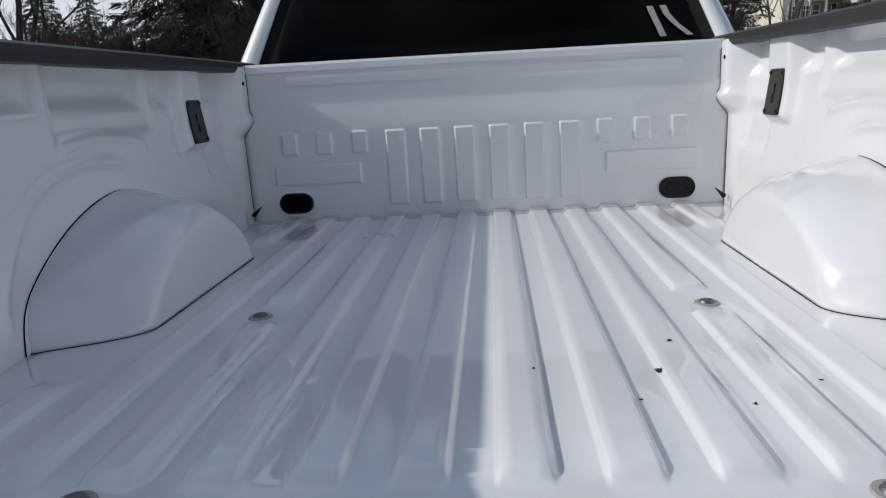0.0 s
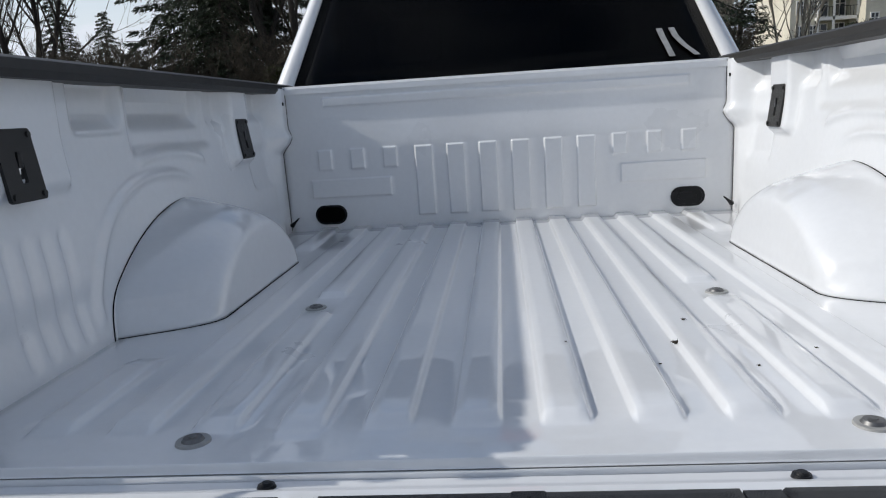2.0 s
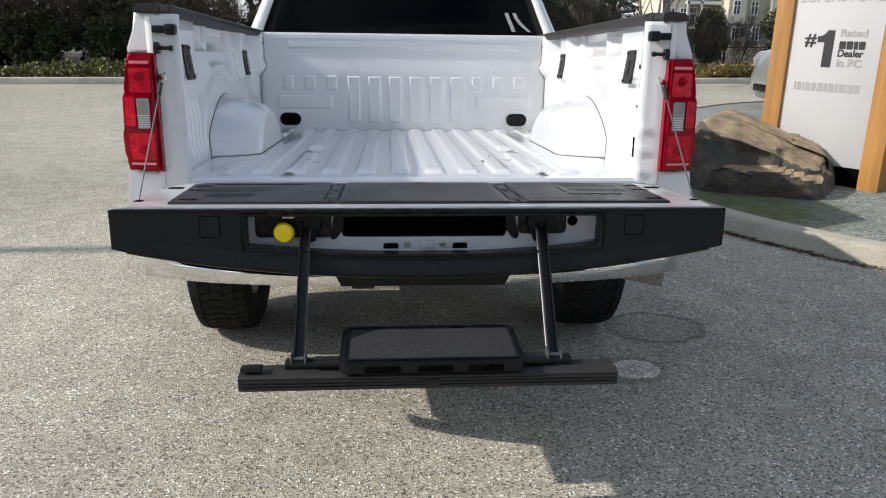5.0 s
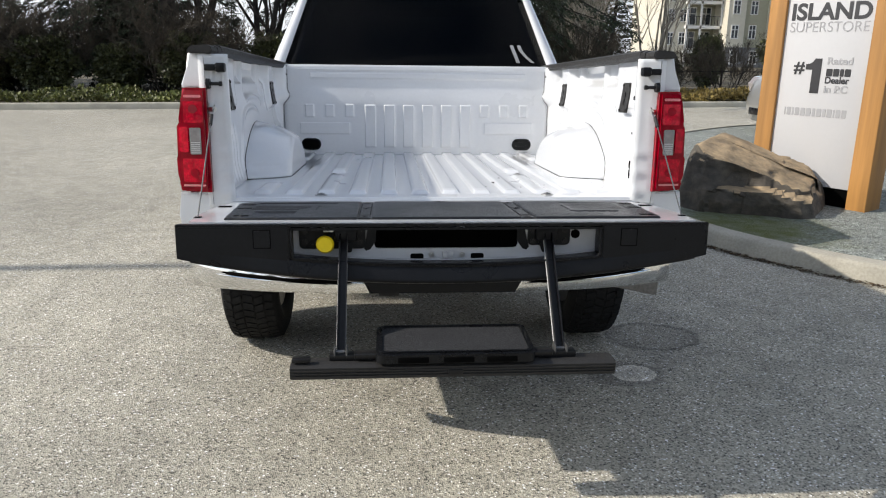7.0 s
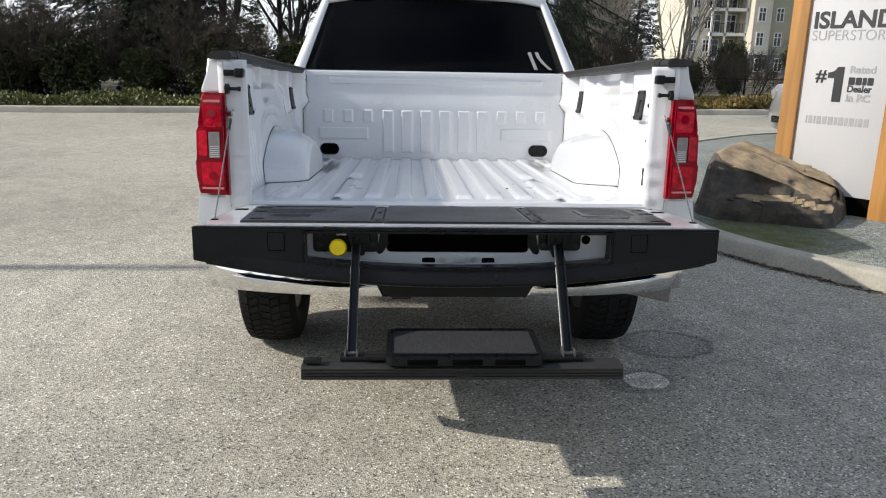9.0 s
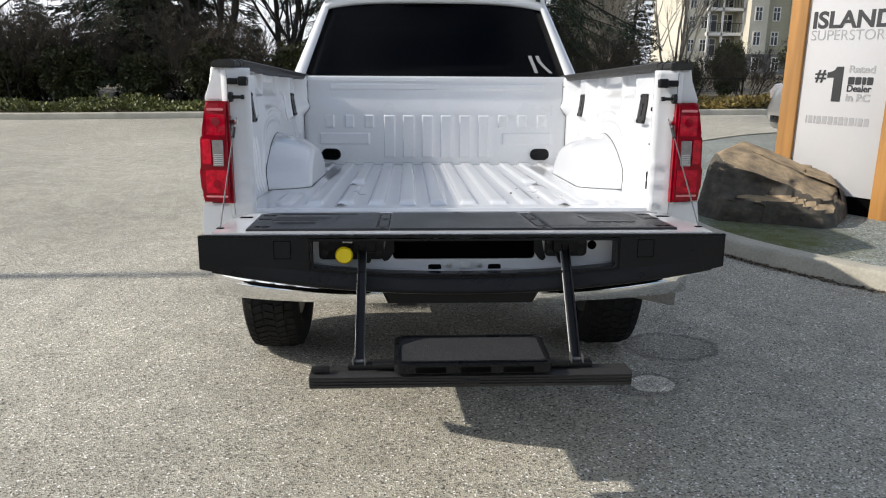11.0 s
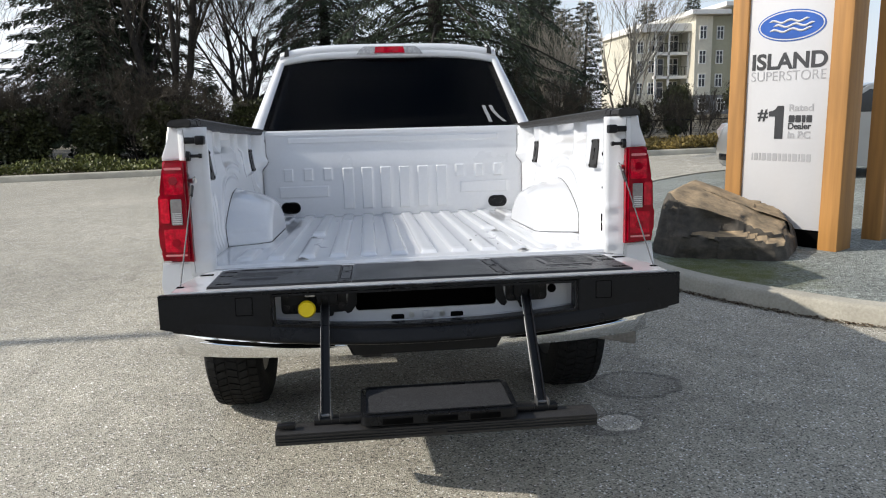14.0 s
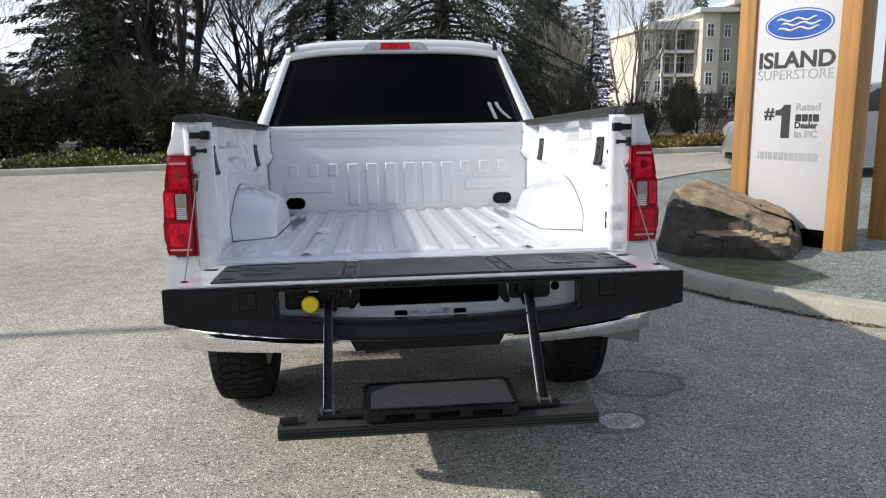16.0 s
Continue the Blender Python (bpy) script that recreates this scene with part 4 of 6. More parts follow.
def step_place(p):
    """Where a point of the step's own drawing hangs."""
    return Vector(((p[0] - 0.0135) * 0.957, -0.76 + (p[1] + 0.724) * (0.88 if p[1] > -0.724 else 1.0), p[2] - 0.026))


def spart(name, bm, material, parent, label="", smooth=True):
    for v in bm.verts:
        v.co = step_place(v.co)
    return wpart(name, bm, material, parent, label, smooth)


bm = BM()
prism(bm, [(-0.724, 0.595), (-0.726, 0.627), (-0.712, 0.634), (-0.655, 0.631), (-0.650, 0.616), (-0.690, 0.612), (-0.700, 0.592)], lambda a, b, d: (d, a, b), -0.440, 0.467, 0.002)
step = spart("tailgate_step", bm, CAP_PLASTIC, truck, "black fold-out step hanging below the gate")
for z in (0.602, 0.610, 0.618):
    bm = BM()
    box(bm, -0.438, 0.465, -0.7285, -0.722, z, z + 0.003)
    spart("step_rib", bm, CAP_PLASTIC, step)
bm = BM()
box(bm, -0.005, 0.035, -0.7305, -0.7245, 0.604, 0.619, 0.002)
spart("step_badge", bm, METAL_BLACK, step)
bm = BM()
box(bm, -0.435, -0.385, -0.716, -0.690, 0.638, 0.650, 0.003)
box(bm, -0.335, 0.36, -0.690, -0.655, 0.632, 0.650, 0.003)
box(bm, -0.265, 0.29, -0.70, -0.66, 0.640, 0.655, 0.003)
spart("step_rail", bm, METAL_BLACK, step)
bm = BM()
T_ = lambda a, b, d: (a, b, d + 0.02 * (b + 0.70))
frame_prism(bm, rrect(-0.205, 0.238, -0.735, -0.505, 0.022, 5), rrect(-0.189, 0.222, -0.712, -0.520, 0.018, 5), T_, 0.640, 0.664)
frame_prism(bm, rrect(-0.197, 0.230, -0.722, -0.511, 0.020, 5), rrect(-0.191, 0.224, -0.714, -0.518, 0.018, 5), T_, 0.660, 0.668)
spart("tread_frame", bm, PLASTIC, step, "black tread frame")
GRIP = mat("black_grit_tape", (0.026, 0.0265, 0.028), 0.85, spec=0.3, grain=0.9, grain_scale=260, stain=0.1, stain_scale=8, bump=0.002, bump_scale=500)
bm = BM()
prism(bm, rrect(-0.190, 0.223, -0.713, -0.519, 0.018, 5), T_, 0.645, 0.6625)
spart("grip_pad", bm, GRIP, step, "speckled black grit tread")
for x in (-0.145, -0.02, 0.10):
    bm = BM()
    box(bm, x, x + 0.085, -0.7375, -0.725, 0.641, 0.657, 0.002)
    spart("drain_slot", bm, HOLE, step)
# pale colour painted as the sun's gloss along the strut edges
GLINT_EDGE = mat("painted_edge_glint", (0.50, 0.50, 0.49), 0.35, metal=0.2, grain=0.2, grain_scale=120)
for x0, x1 in ((-0.3065, -0.303), (0.304, 0.317)):
    bm = BM()
    a = RAKE @ gate_lift((x0, CY - 0.017, -0.052))
    b = step_place((x1, -0.672, 0.640))
    d = (b - a).normalized()
    n = d.cross(Vector((1, 0, 0))).normalized()
    prism(bm, [(-0.0120, -0.006), (0.0120, -0.006), (0.0120, 0.014), (0.009, 0.014), (0.009, -0.001), (-0.009, -0.001), (-0.009, 0.014), (-0.0120, 0.014)], lambda p, q, e: tuple(a.lerp(b, e) + Vector((p, 0, 0)) + n * q), 0.0, 1.0)
    wpart("strut", bm, METAL_BLACK, step, "black folded steel strut")
    bm = BM()
    tube(bm, [a + Vector((-0.0112, 0, 0)) + n * -0.0062, b + Vector((-0.0112, 0, 0)) + n * -0.0062], 0.0030, 6)
    tube(bm, [a + Vector((0.0116, 0, 0)) + n * -0.0062, b + Vector((0.0116, 0, 0)) + n * -0.0062], 0.0010, 6)
    wpart("strut_edge", bm, GLINT_EDGE, step, "pale strip painted as a glint along the strut edge")
    bm = BM()
    for dx in (-0.019, 0.014):
        box(bm, x1 + dx, x1 + dx + 0.005, -0.690, -0.655, 0.635, 0.668, 0.002)
    cyl(bm, (x1 - 0.021, -0.672, 0.652), (x1 + 0.021, -0.672, 0.652), 0.006, None, 12)
    spart("strut_clevis", bm, DULL, step, "dull zinc strut clevis")

# ---- tail lamps ----
# pale red for the highlight bars painted on the lamp lens
PINK_BAR = mat("painted_lens_highlight", (0.72, 0.20, 0.22), 0.2, coat=0.8, grain=0.15, grain_scale=150)
BRIGHT_RED = mat("bright_red_reflector", (0.52, 0.0004, 0.018), 0.12, spec=0.15, coat=0.45, grain=0.25, grain_scale=110, stain=0.35, stain_scale=34, bump=0.0016, bump_scale=170)
OUTLINE = [(0.788, 0.371), (0.853, 0.373), (0.864, 0.368), (0.868, 0.335), (0.873, 0.257), (0.885, 0.247), (0.891, 0.236), (0.894, 0.140), (0.888, 0.126), (0.886, 0.060), (0.892, 0.032), (0.886, 0.006), (0.785, 0.001)]
OUTLINE = [(a + 0.004 + 0.06 * (a - 0.788), 0.024 + 0.966 * b) for a, b in OUTLINE]


def tail_lamp(s):
    face = lambda x: 0.026 + 3.2 * max(x - 0.83, 0) ** 2
    bm = BM()
    prism(bm, OUTLINE, lambda a, b, d: (s * a, d + (face(a) - 0.026), b), 0.026, 0.19, 0.009)
    lamp = part("tail_lamp", bm, RED_LENS, truck, "red tail lamp with a clear reversing lens", angle=60)
    def patch(name, x0, x1, z0, z1, material, label="", proud=0.0012, r=0.005, parent=lamp):
        bm = BM()
        z0, z1 = 0.024 + 0.966 * z0, 0.024 + 0.966 * z1
        prism(bm, rrect(x0, x1, z0, z1, min(r, (z1 - z0) / 2.05, (x1 - x0) / 2.05), 4), lambda a, b, d: (s * (a + 0.005), face(a + 0.005) - d, b), -0.004, proud, 0.0)
        return part(name, bm, material, parent, label)
    patch("upper_reflector", 0.800, 0.866, 0.250, 0.326, BRIGHT_RED, "bright red upper reflector")
    patch("lower_reflector", 0.800, 0.878, 0.040, 0.124, BRIGHT_RED, "bright red lower reflector")
    patch("side_marker", 0.854, 0.886, 0.146, 0.236, BRIGHT_RED, "red side marker", 0.001, 0.008)
    rev = patch("reverse_lens", 0.810, 0.848, 0.139, 0.233, CLEAR_LENS, "clear ribbed reversing lens", 0.002, 0.004)
    for k in range(6):
        patch("lens_rib", 0.813, 0.845, 0.143 + 0.0072 * k, 0.1462 + 0.0072 * k, LAMP_RIB, "", 0.0028, 0.0015, rev)
    patch("top_bar", 0.803, 0.862, 0.338, 0.347, PINK_BAR, "pale bar painted as a highlight on the lens", 0.002, 0.003)
    patch("bottom_bar", 0.802, 0.880, 0.024, 0.031, PINK_BAR, "pale bar painted as a highlight on the lens", 0.002, 0.003)
    patch("bulb_well", 0.818, 0.848, 0.284, 0.314, RED_LENS, "", 0.0018, 0.014)
    patch("bulb_well", 0.822, 0.852, 0.058, 0.088, RED_LENS, "", 0.0018, 0.014)
    bm = BM()
    tube(bm, [(s * 0.801, 0.0255, z) for z in lin(0.036, 0.374, 8)], 0.0016, 6)
    part("lens_edge", bm, DEEP_RED, lamp)


LAMP_RIB = mat("clear_lens_rib", (0.60, 0.58, 0.57), 0.2, coat=0.5, grain=0.1, grain_scale=100)
for s in (-1, 1):
    tail_lamp(s)

# ---- bumper and underside ----
def bump_y(x):
    return -0.135 + 0.16 * (abs(x) / 0.86) ** 3.0


def bumper_sheet(name, xa, xb, prof, material, label):
    xs = lin(xa, xb, 30)
    def f(x, k):
        dy, z = prof[int(k)]
        return (x, bump_y(x) + dy, z + (-0.010 + 0.067 * ss(-0.30, -0.255, z)) * (abs(x) / 0.86) ** 2)
    return slab(name, xs, list(range(len(prof))), f, (0, 0.02, 0), material, truck, label)


CP = [(0.08, -0.205), (0.02, -0.207), (0.003, -0.215), (0.006, -0.240), (0.012, -0.248), (0.012, -0.258), (0.0, -0.264), (0.003, -0.278), (0.010, -0.303), (0.08, -0.313)]
bmp = bumper_sheet("rear_bumper", -0.875, 0.875, CP, CHROME, "chrome rear step bumper")
bm = BM()
prism(bm, [(-0.285, -0.210), (0.315, -0.210), (0.262, -0.302), (-0.240, -0.302)], lambda a, b, d: (a, d, b), -0.142, 0.0, 0.008)
part("number_plate_recess", bm, PLASTIC, bmp, "black centre section of the bumper")
bm = BM()
prism(bm, [(x, bump_y(x) - 0.004) for x in lin(-0.80, 0.80, 24)] + [(x, bump_y(x) + 0.16) for x in lin(0.80, -0.80, 24)], lambda a, b, d: (a, b, d + 0.055 * (abs(a) / 0.86) ** 2), -0.212, -0.200, 0.003)
part("step_pad", bm, PLASTIC, bmp, "black bumper top pad")
for s in (-1, 1):
    bm = BM()
    tube(bm, [(s * x, bump_y(x) - 0.004, -0.2660 + 0.024 * (x / 0.86) ** 2) for x in lin(0.30, 0.76, 14)], [0.001] + [0.0058] * 12 + [0.001], 8)
    part("bumper_groove", bm, HOLE, bmp, "dark groove in the chrome")
    bm = BM()
    tube(bm, [(s * x, bump_y(x) - 0.0065, -0.2745 + 0.024 * (x / 0.86) ** 2) for x in lin(0.29, 0.78, 14)], [0.001] + [0.0036] * 12 + [0.001], 8)
    part("chrome_bead", bm, CHROME, bmp)
bm = BM()
box(bm, -0.035, 0.035, 0.03, 0.20, -0.35, -0.29, 0.006)
part("hitch_receiver", bm, METAL_BLACK, bmp, "black hitch receiver")
bm = BM()
box(bm, -0.21, -0.14, -0.10, 0.0, -0.322, -0.304, 0.004)
part("socket_block", bm, METAL_BLACK, bmp)
bm = BM()
for s in (-1, 1):
    box(bm, *sorted((s * 0.38, s * 0.48)), 0.0, 4.4, -0.30, -0.16, 0.01)
box(bm, -0.80, 0.80, 0.25, 0.33, -0.22, -0.14, 0.01)
box(bm, -0.78, 0.78, 0.07, 1.85, -0.11, -0.036, 0.004)
part("chassis", bm, METAL_BLACK, truck, "black ladder chassis")
bm = BM()
tube(bm, [(0.55, 0.25, -0.36), (0.62, 0.8, -0.34), (0.55, 1.7, -0.36)], 0.035, 14)
part("exhaust", bm, STEEL, truck, "steel exhaust pipe")
bm = BM()
prism(bm, [(0.60, -0.318), (0.83, -0.300), (0.872, -0.296), (0.866, -0.392), (0.850, -0.392), (0.60, -0.338)], lambda a, b, d: (a, d, b), 0.12, 0.16, 0.003)
part("splash_shield", bm, DULL, truck, "grey splash shield")
bm = BM()
wc = INV @ Vector((0, 1.03, 0.40))
cyl(bm, (-0.70, wc.y, wc.z), (0.70, wc.y, wc.z), 0.05, None, 16)
bmesh.ops.create_uvsphere(bm, u_segments=20, v_segments=12, radius=0.15, matrix=Matrix.Translation((0, wc.y, wc.z)))
part("rear_axle", bm, METAL_BLACK, truck, "black rear axle")


def wheel(xc, yw):
    """Tyre with tread blocks, rim inside. In world metres round the axle, then carried into the truck."""
    n = 72
    prof = [(-0.10, 0.235), (-0.128, 0.27), (-0.140, 0.32), (-0.136, 0.355), (-0.122, 0.383), (-0.105, 0.393), (-0.06, 0.397), (0.06, 0.397), (0.105, 0.393), (0.122, 0.383), (0.136, 0.355), (0.140, 0.32), (0.128, 0.27), (0.10, 0.235)]
    bm = BM()
    rings = []
    for k in range(n):
        t = 2 * math.pi * k / n
        rings.append([bm.verts.new((xc + 0.93 * a, yw + r * math.sin(t), 0.400 - r * math.cos(t))) for a, r in prof])
    for k in range(n):
        A, B_ = rings[k], rings[(k + 1) % n]
        for j in range(len(prof) - 1):
            bm.faces.new((A[j], A[j + 1], B_[j + 1], B_[j]))
        bm.faces.new((A[-1], A[0], B_[0], B_[-1]))
    ty = wpart("wheel", bm, RUBBER, truck, "black all-terrain tyre on a dark rim")
    # tread blocks
    bm = BM()
    for k in range(58):
        for row, (x0, x1, sk) in enumerate(((-0.118, -0.080, 0.3), (-0.072, -0.032, -0.6), (-0.024, 0.024, 0.5), (0.032, 0.072, -0.6), (0.080, 0.118, 0.3))):
            t0 = 2 * math.pi * (k + (0.5 if row % 2 else 0)) / 58
            t1 = t0 + 2 * math.pi / 58 * (0.70 if row in (0, 4) else 0.74)
            vs = []
            for r in (0.388, 0.404):
                for (x, t) in ((x0, t0), (x1, t0 + sk * 0.06), (x1, t1 + sk * 0.06), (x0, t1)):
                    rr = r - (0.010 if abs(x) > 0.10 and r > 0.39 else 0)
                    vs.append(bm.verts.new((xc + 0.93 * x, yw + rr * math.sin(t), 0.402 - rr * math.cos(t))))
            for q in ((4, 5, 6, 7), (0, 1, 5, 4), (1, 2, 6, 5), (2, 3, 7, 6), (3, 0, 4, 7)):
                bm.faces.new([vs[i] for i in q])
    wpart("tread", bm, RUBBER, ty, smooth=False)
    bm = BM()
    cyl(bm, (xc - 0.10, yw, 0.40), (xc + 0.10, yw, 0.40), 0.24, None, 48)
    wpart("rim", bm, METAL_BLACK, ty, "dark steel rim")


for xc in (-0.816, 0.816):
    wheel(xc, 1.05)

# ---- cab ----
CT = 2.395          # head of the rear glass
def cab_side(z):
    return 0.915 - 0.185 * max(z - 0.52, 0) / 0.48 - 1.2 * max(z - 0.985, 0) ** 1.5
def cab_back(z):
    return 2.155 + 0.02 * ss(0.2, 0.5, z) + 0.24 * max(z - 0.5, 0) / 0.55
bm = BM()
# body shell below the glass
box(bm, -0.93, 0.93, 2.10, 4.6, -0.42, 0.50, 0.03, 3)
cab = part("cab", bm, PAINT, truck, "white cab with dark tinted glass")
# pillars and roof around the glass
for s in (-1, 1):
    zs = lin(0.44, 1.075, 26)
    def pil(k, z, s=s):
        o, i = cab_side(z), 0.825 - 0.155 * max(z - 0.54, 0) / 0.47
        pts = ((i, 0.012), (i + 0.004, -0.004), ((i + o) / 2, -0.004), (o - 0.02, 0.004), (o - 0.003, 0.03), (o, 0.12))
        a, b = pts[int(k)]
        return (s * a, cab_back(z) + b, z)
    slab("rear_pillar", [0, 1, 2, 3, 4, 5], zs, pil, (0, 0.02, 0), PAINT, cab)
    # side glass and doors, seen edge on
    bm = BM()
    box(bm, *sorted((s * 0.90, s * 0.925)), 2.2, 4.4, 0.40, 0.52, 0.01)
    part("door_sill", bm, PAINT, cab)
xs = lin(-0.712, 0.712, 41)
def roof(x, k):
    c = 1.085 - 0.050 * (abs(x) / 0.71) ** 4
    prof = ((0.004, -0.062), (-0.012, -0.045), (-0.014, -0.02), (0.0, -0.004), (0.05, 0.008), (0.25, 0.025), (0.9, 0.03), (1.6, 0.0), (1.75, -0.05))
    a, b = prof[int(k)]
    return (x, CT - 0.005 + a, c + b)
slab("roof", xs, list(range(9)), roof, (0, 0.0, -0.03), PAINT, cab)
gx_ = lin(-1, 1, 17)
gz_ = lin(0.46, 1.026, 9)
slab("rear_window", gx_, gz_, lambda u, z: (u * (0.83 - 0.155 * max(z - 0.54, 0) / 0.47), cab_back(z) + 0.016 - 0.015 * (1 - u * u), z), (0, 0.005, 0), GLASS, cab, "dark tinted rear window")
for s in (-1, 1):
    bm = BM()
    prism(bm, [(0.652, 1.012), (0.684, 1.006), (0.678, 1.050), (0.656, 1.060)], lambda a, b, d: (s * a, d, b), CT - 0.028, CT + 0.05, 0.002)
    part("roof_joint", bm, CAP_PLASTIC, cab, "dark roof seam trim")
bm = BM()
prism(bm, [(-0.72, 1.018), (0.72, 1.018), (0.70, 1.030), (-0.70, 1.030)], lambda a, b, d: (a, d, b), CT - 0.012, CT + 0.01, 0.002)
part("window_seal", bm, HOLE, cab)
# dark interior
bm = BM()
for a in ((-0.70, 0.70, 4.1, 4.15, 0.2, 1.0), (-0.70, -0.67, 2.42, 4.15, 0.2, 1.0), (0.67, 0.70, 2.42, 4.15, 0.2, 1.0), (-0.70, 0.70, 2.42, 4.15, 1.0, 1.03), (-0.88, 0.88, 2.2, 4.15, 0.45, 0.47)):
    box(bm, *a)
part("cabin_lining", bm, CABIN, cab)
for xc in (-0.40, 0.40):
    bm = BM()
    prism(bm, rrect(xc - 0.14, xc + 0.14, 0.62, 0.80, 0.04, 4), lambda a, b, d: (a, d, b), 2.55, 2.65, 0.02)
    part("head_restraint", bm, CABIN, cab)
# high brake lamp
LAMP_CLEAR = mat("clear_lamp_cover", (0.42, 0.42, 0.43), 0.12, coat=1.0, stain=0.3, stain_scale=60)
bm = BM()
prism(bm, [(-0.215, 1.016), (0.222, 1.016), (0.20, 1.046), (0.17, 1.066), (-0.165, 1.066), (-0.195, 1.046)], lambda a, b, d: (a, d, b), CT - 0.036, CT + 0.03, 0.006)
bl = part("high_brake_lamp", bm, LAMP_CLEAR, cab, "clear cargo lamp with a red centre")
bm = BM()
prism(bm, [(-0.100, 1.021), (0.104, 1.021), (0.094, 1.063), (-0.090, 1.063)], lambda a, b, d: (a, d, b), CT - 0.040, CT, 0.004)
part("brake_lens", bm, BRIGHT_RED, bl, "red brake lens")
for xc in (-0.437, 0.43):
    bm = BM()
    prism(bm, [(xc - 0.045, 1.085), (xc + 0.045, 1.085), (xc + 0.035, 1.118), (xc - 0.035, 1.118)], lambda a, b, d: (a, d, b), CT + 0.30, CT + 0.42, 0.004)
    part("roof_rack_foot", bm, PLASTIC, cab, "black roof fitting")
bm = BM()
tube(bm, [(-0.23, CT + 0.9, 1.09), (-0.23, CT + 0.92, 1.5), (-0.23, CT + 0.95, 1.95)], [0.006, 0.004, 0.002], 8)
part("aerial", bm, METAL_BLACK, cab, "thin black aerial")
# reflection painted on the glass as plain pale strokes
REFLECTION = mat("painted_reflection", (0.34, 0.34, 0.34), 0.5, grain=0.2, grain_scale=60)
for centre in (((0.602, 0.662), (0.612, 0.630), (0.628, 0.590), (0.642, 0.553)), ((0.648, 0.662), (0.660, 0.630), (0.688, 0.595), (0.735, 0.553))):
    bm = BM()
    rows_ = []
    for x, z in centre:
        y = cab_back(z)
        rows_.append([bm.verts.new((x + a, y + b, z)) for a, b in ((-0.011, -0.004), (0.011, -0.004), (0.011, -0.0005), (-0.011, -0.0005))])
    for A_, B_ in zip(rows_, rows_[1:]):
        for k in range(4):
            bm.faces.new((A_[k], A_[(k + 1) % 4], B_[(k + 1) % 4], B_[k]))
    bm.faces.new(rows_[0][::-1]); bm.faces.new(rows_[-1])
    part("window_decal", bm, REFLECTION, cab, "pale stroke painted as a reflection in the window")
cab.location.x = 0.012

# ---- kerbs and island ----
def kerb(name, pts, label, w=0.16, h=0.13, bev=0.03, inward=1):
    """A kerb of constant section along a plan line; the section leans back."""
    pts = [Vector((*p, 0)) for p in pts]
    sec = [(0.0, 0.0), (0.015, h - bev), (0.015 + bev * 0.4, h - bev * 0.25), (0.015 + bev, h), (w, h), (w, 0.0)]
    vs, fs = [], []
    for i, p in enumerate(pts):
        d = (pts[min(i + 1, len(pts) - 1)] - pts[max(i - 1, 0)]).normalized()
        n = Vector((-d.y, d.x, 0)) * inward
        for a, b in sec:
            vs.append(p + n * a + Vector((0, 0, b)))
    m = len(sec)
    for i in range(len(pts) - 1):
        for j in range(m):
            fs.append((i * m + j, i * m + (j + 1) % m, (i + 1) * m + (j + 1) % m, (i + 1) * m + j))
    fs.append(tuple(range(m))); fs.append(tuple((len(pts) - 1) * m + j for j in reversed(range(m))))
    bm = BM()
    vv = [bm.verts.new(v) for v in vs]
    for f in fs:
        bm.faces.new([vv[k] for k in f])
    return tagged(part(name, bm, CONCRETE, None, angle=50), label, "kerb", kind="structure")


def spline(ctrl, n=10):
    out = []
    P = [Vector((*c, 0)) for c in ctrl]
    P = [P[0] * 2 - P[1]] + P + [P[-1] * 2 - P[-2]]
    for i in range(1, len(P) - 2):
        for k in range(n):
            t = k / n
            a, b, c, d = P[i - 1], P[i], P[i + 1], P[i + 2]
            q = 0.5 * ((2 * b) + (c - a) * t + (2 * a - 5 * b + 4 * c - d) * t * t + (3 * b - a - 3 * c + d) * t ** 3)
            out.append((q.x, q.y))
    out.append((ctrl[-1][0], ctrl[-1][1]))
    return out


ISLE = spline([(9.4, -1.9), (6.1, -0.3), (4.1, 0.82), (3.08, 1.55), (2.57, 2.12), (2.23, 2.73), (2.10, 3.46), (2.30, 5.13), (3.25, 7.96), (5.05, 10.2), (7.5, 11.7), (12.4, 12.5)])
kerb("kerb_island", ISLE, "weathered pale concrete kerb round the gravel island", inward=-1)
bm = BM()
inner = []
for i, p in enumerate(ISLE):
    a, b = Vector((*ISLE[max(i - 1, 0)], 0)), Vector((*ISLE[min(i + 1, len(ISLE) - 1)], 0))
    d = (b - a).normalized()
    inner.append(Vector((*p, 0)) + Vector((d.y, -d.x, 0)) * 0.155)
vs = [bm.verts.new((p.x, p.y, 0.108)) for p in inner] + [bm.verts.new((14, 12.3, 0.108)), bm.verts.new((14, -1.8, 0.108))]
bm.faces.new(vs)
bmesh.ops.triangulate(bm, faces=bm.faces[:])
tagged(part("gravel_bed", bm, GRAVEL, None, smooth=False), "grey-green crushed gravel bed with moss along the kerb", "gravel bed", kind="structure")

# ---- sign ----
U = Vector((0.545, -0.838, 0)).normalized()
NRM = Vector((-0.838, -0.545, 0)).normalized()
SIGN = Matrix(((U.x, -NRM.x, 0, 3.856), (U.y, -NRM.y, 0, 3.531), (0, 0, 1, 0.072), (0, 0, 0, 1)))
sign = empty("dealer_sign", SIGN, "tall white sign panel between thick stained timber posts", "sign")
# local: x along the panel, y away from the viewer, z up
TOPZ = 3.7


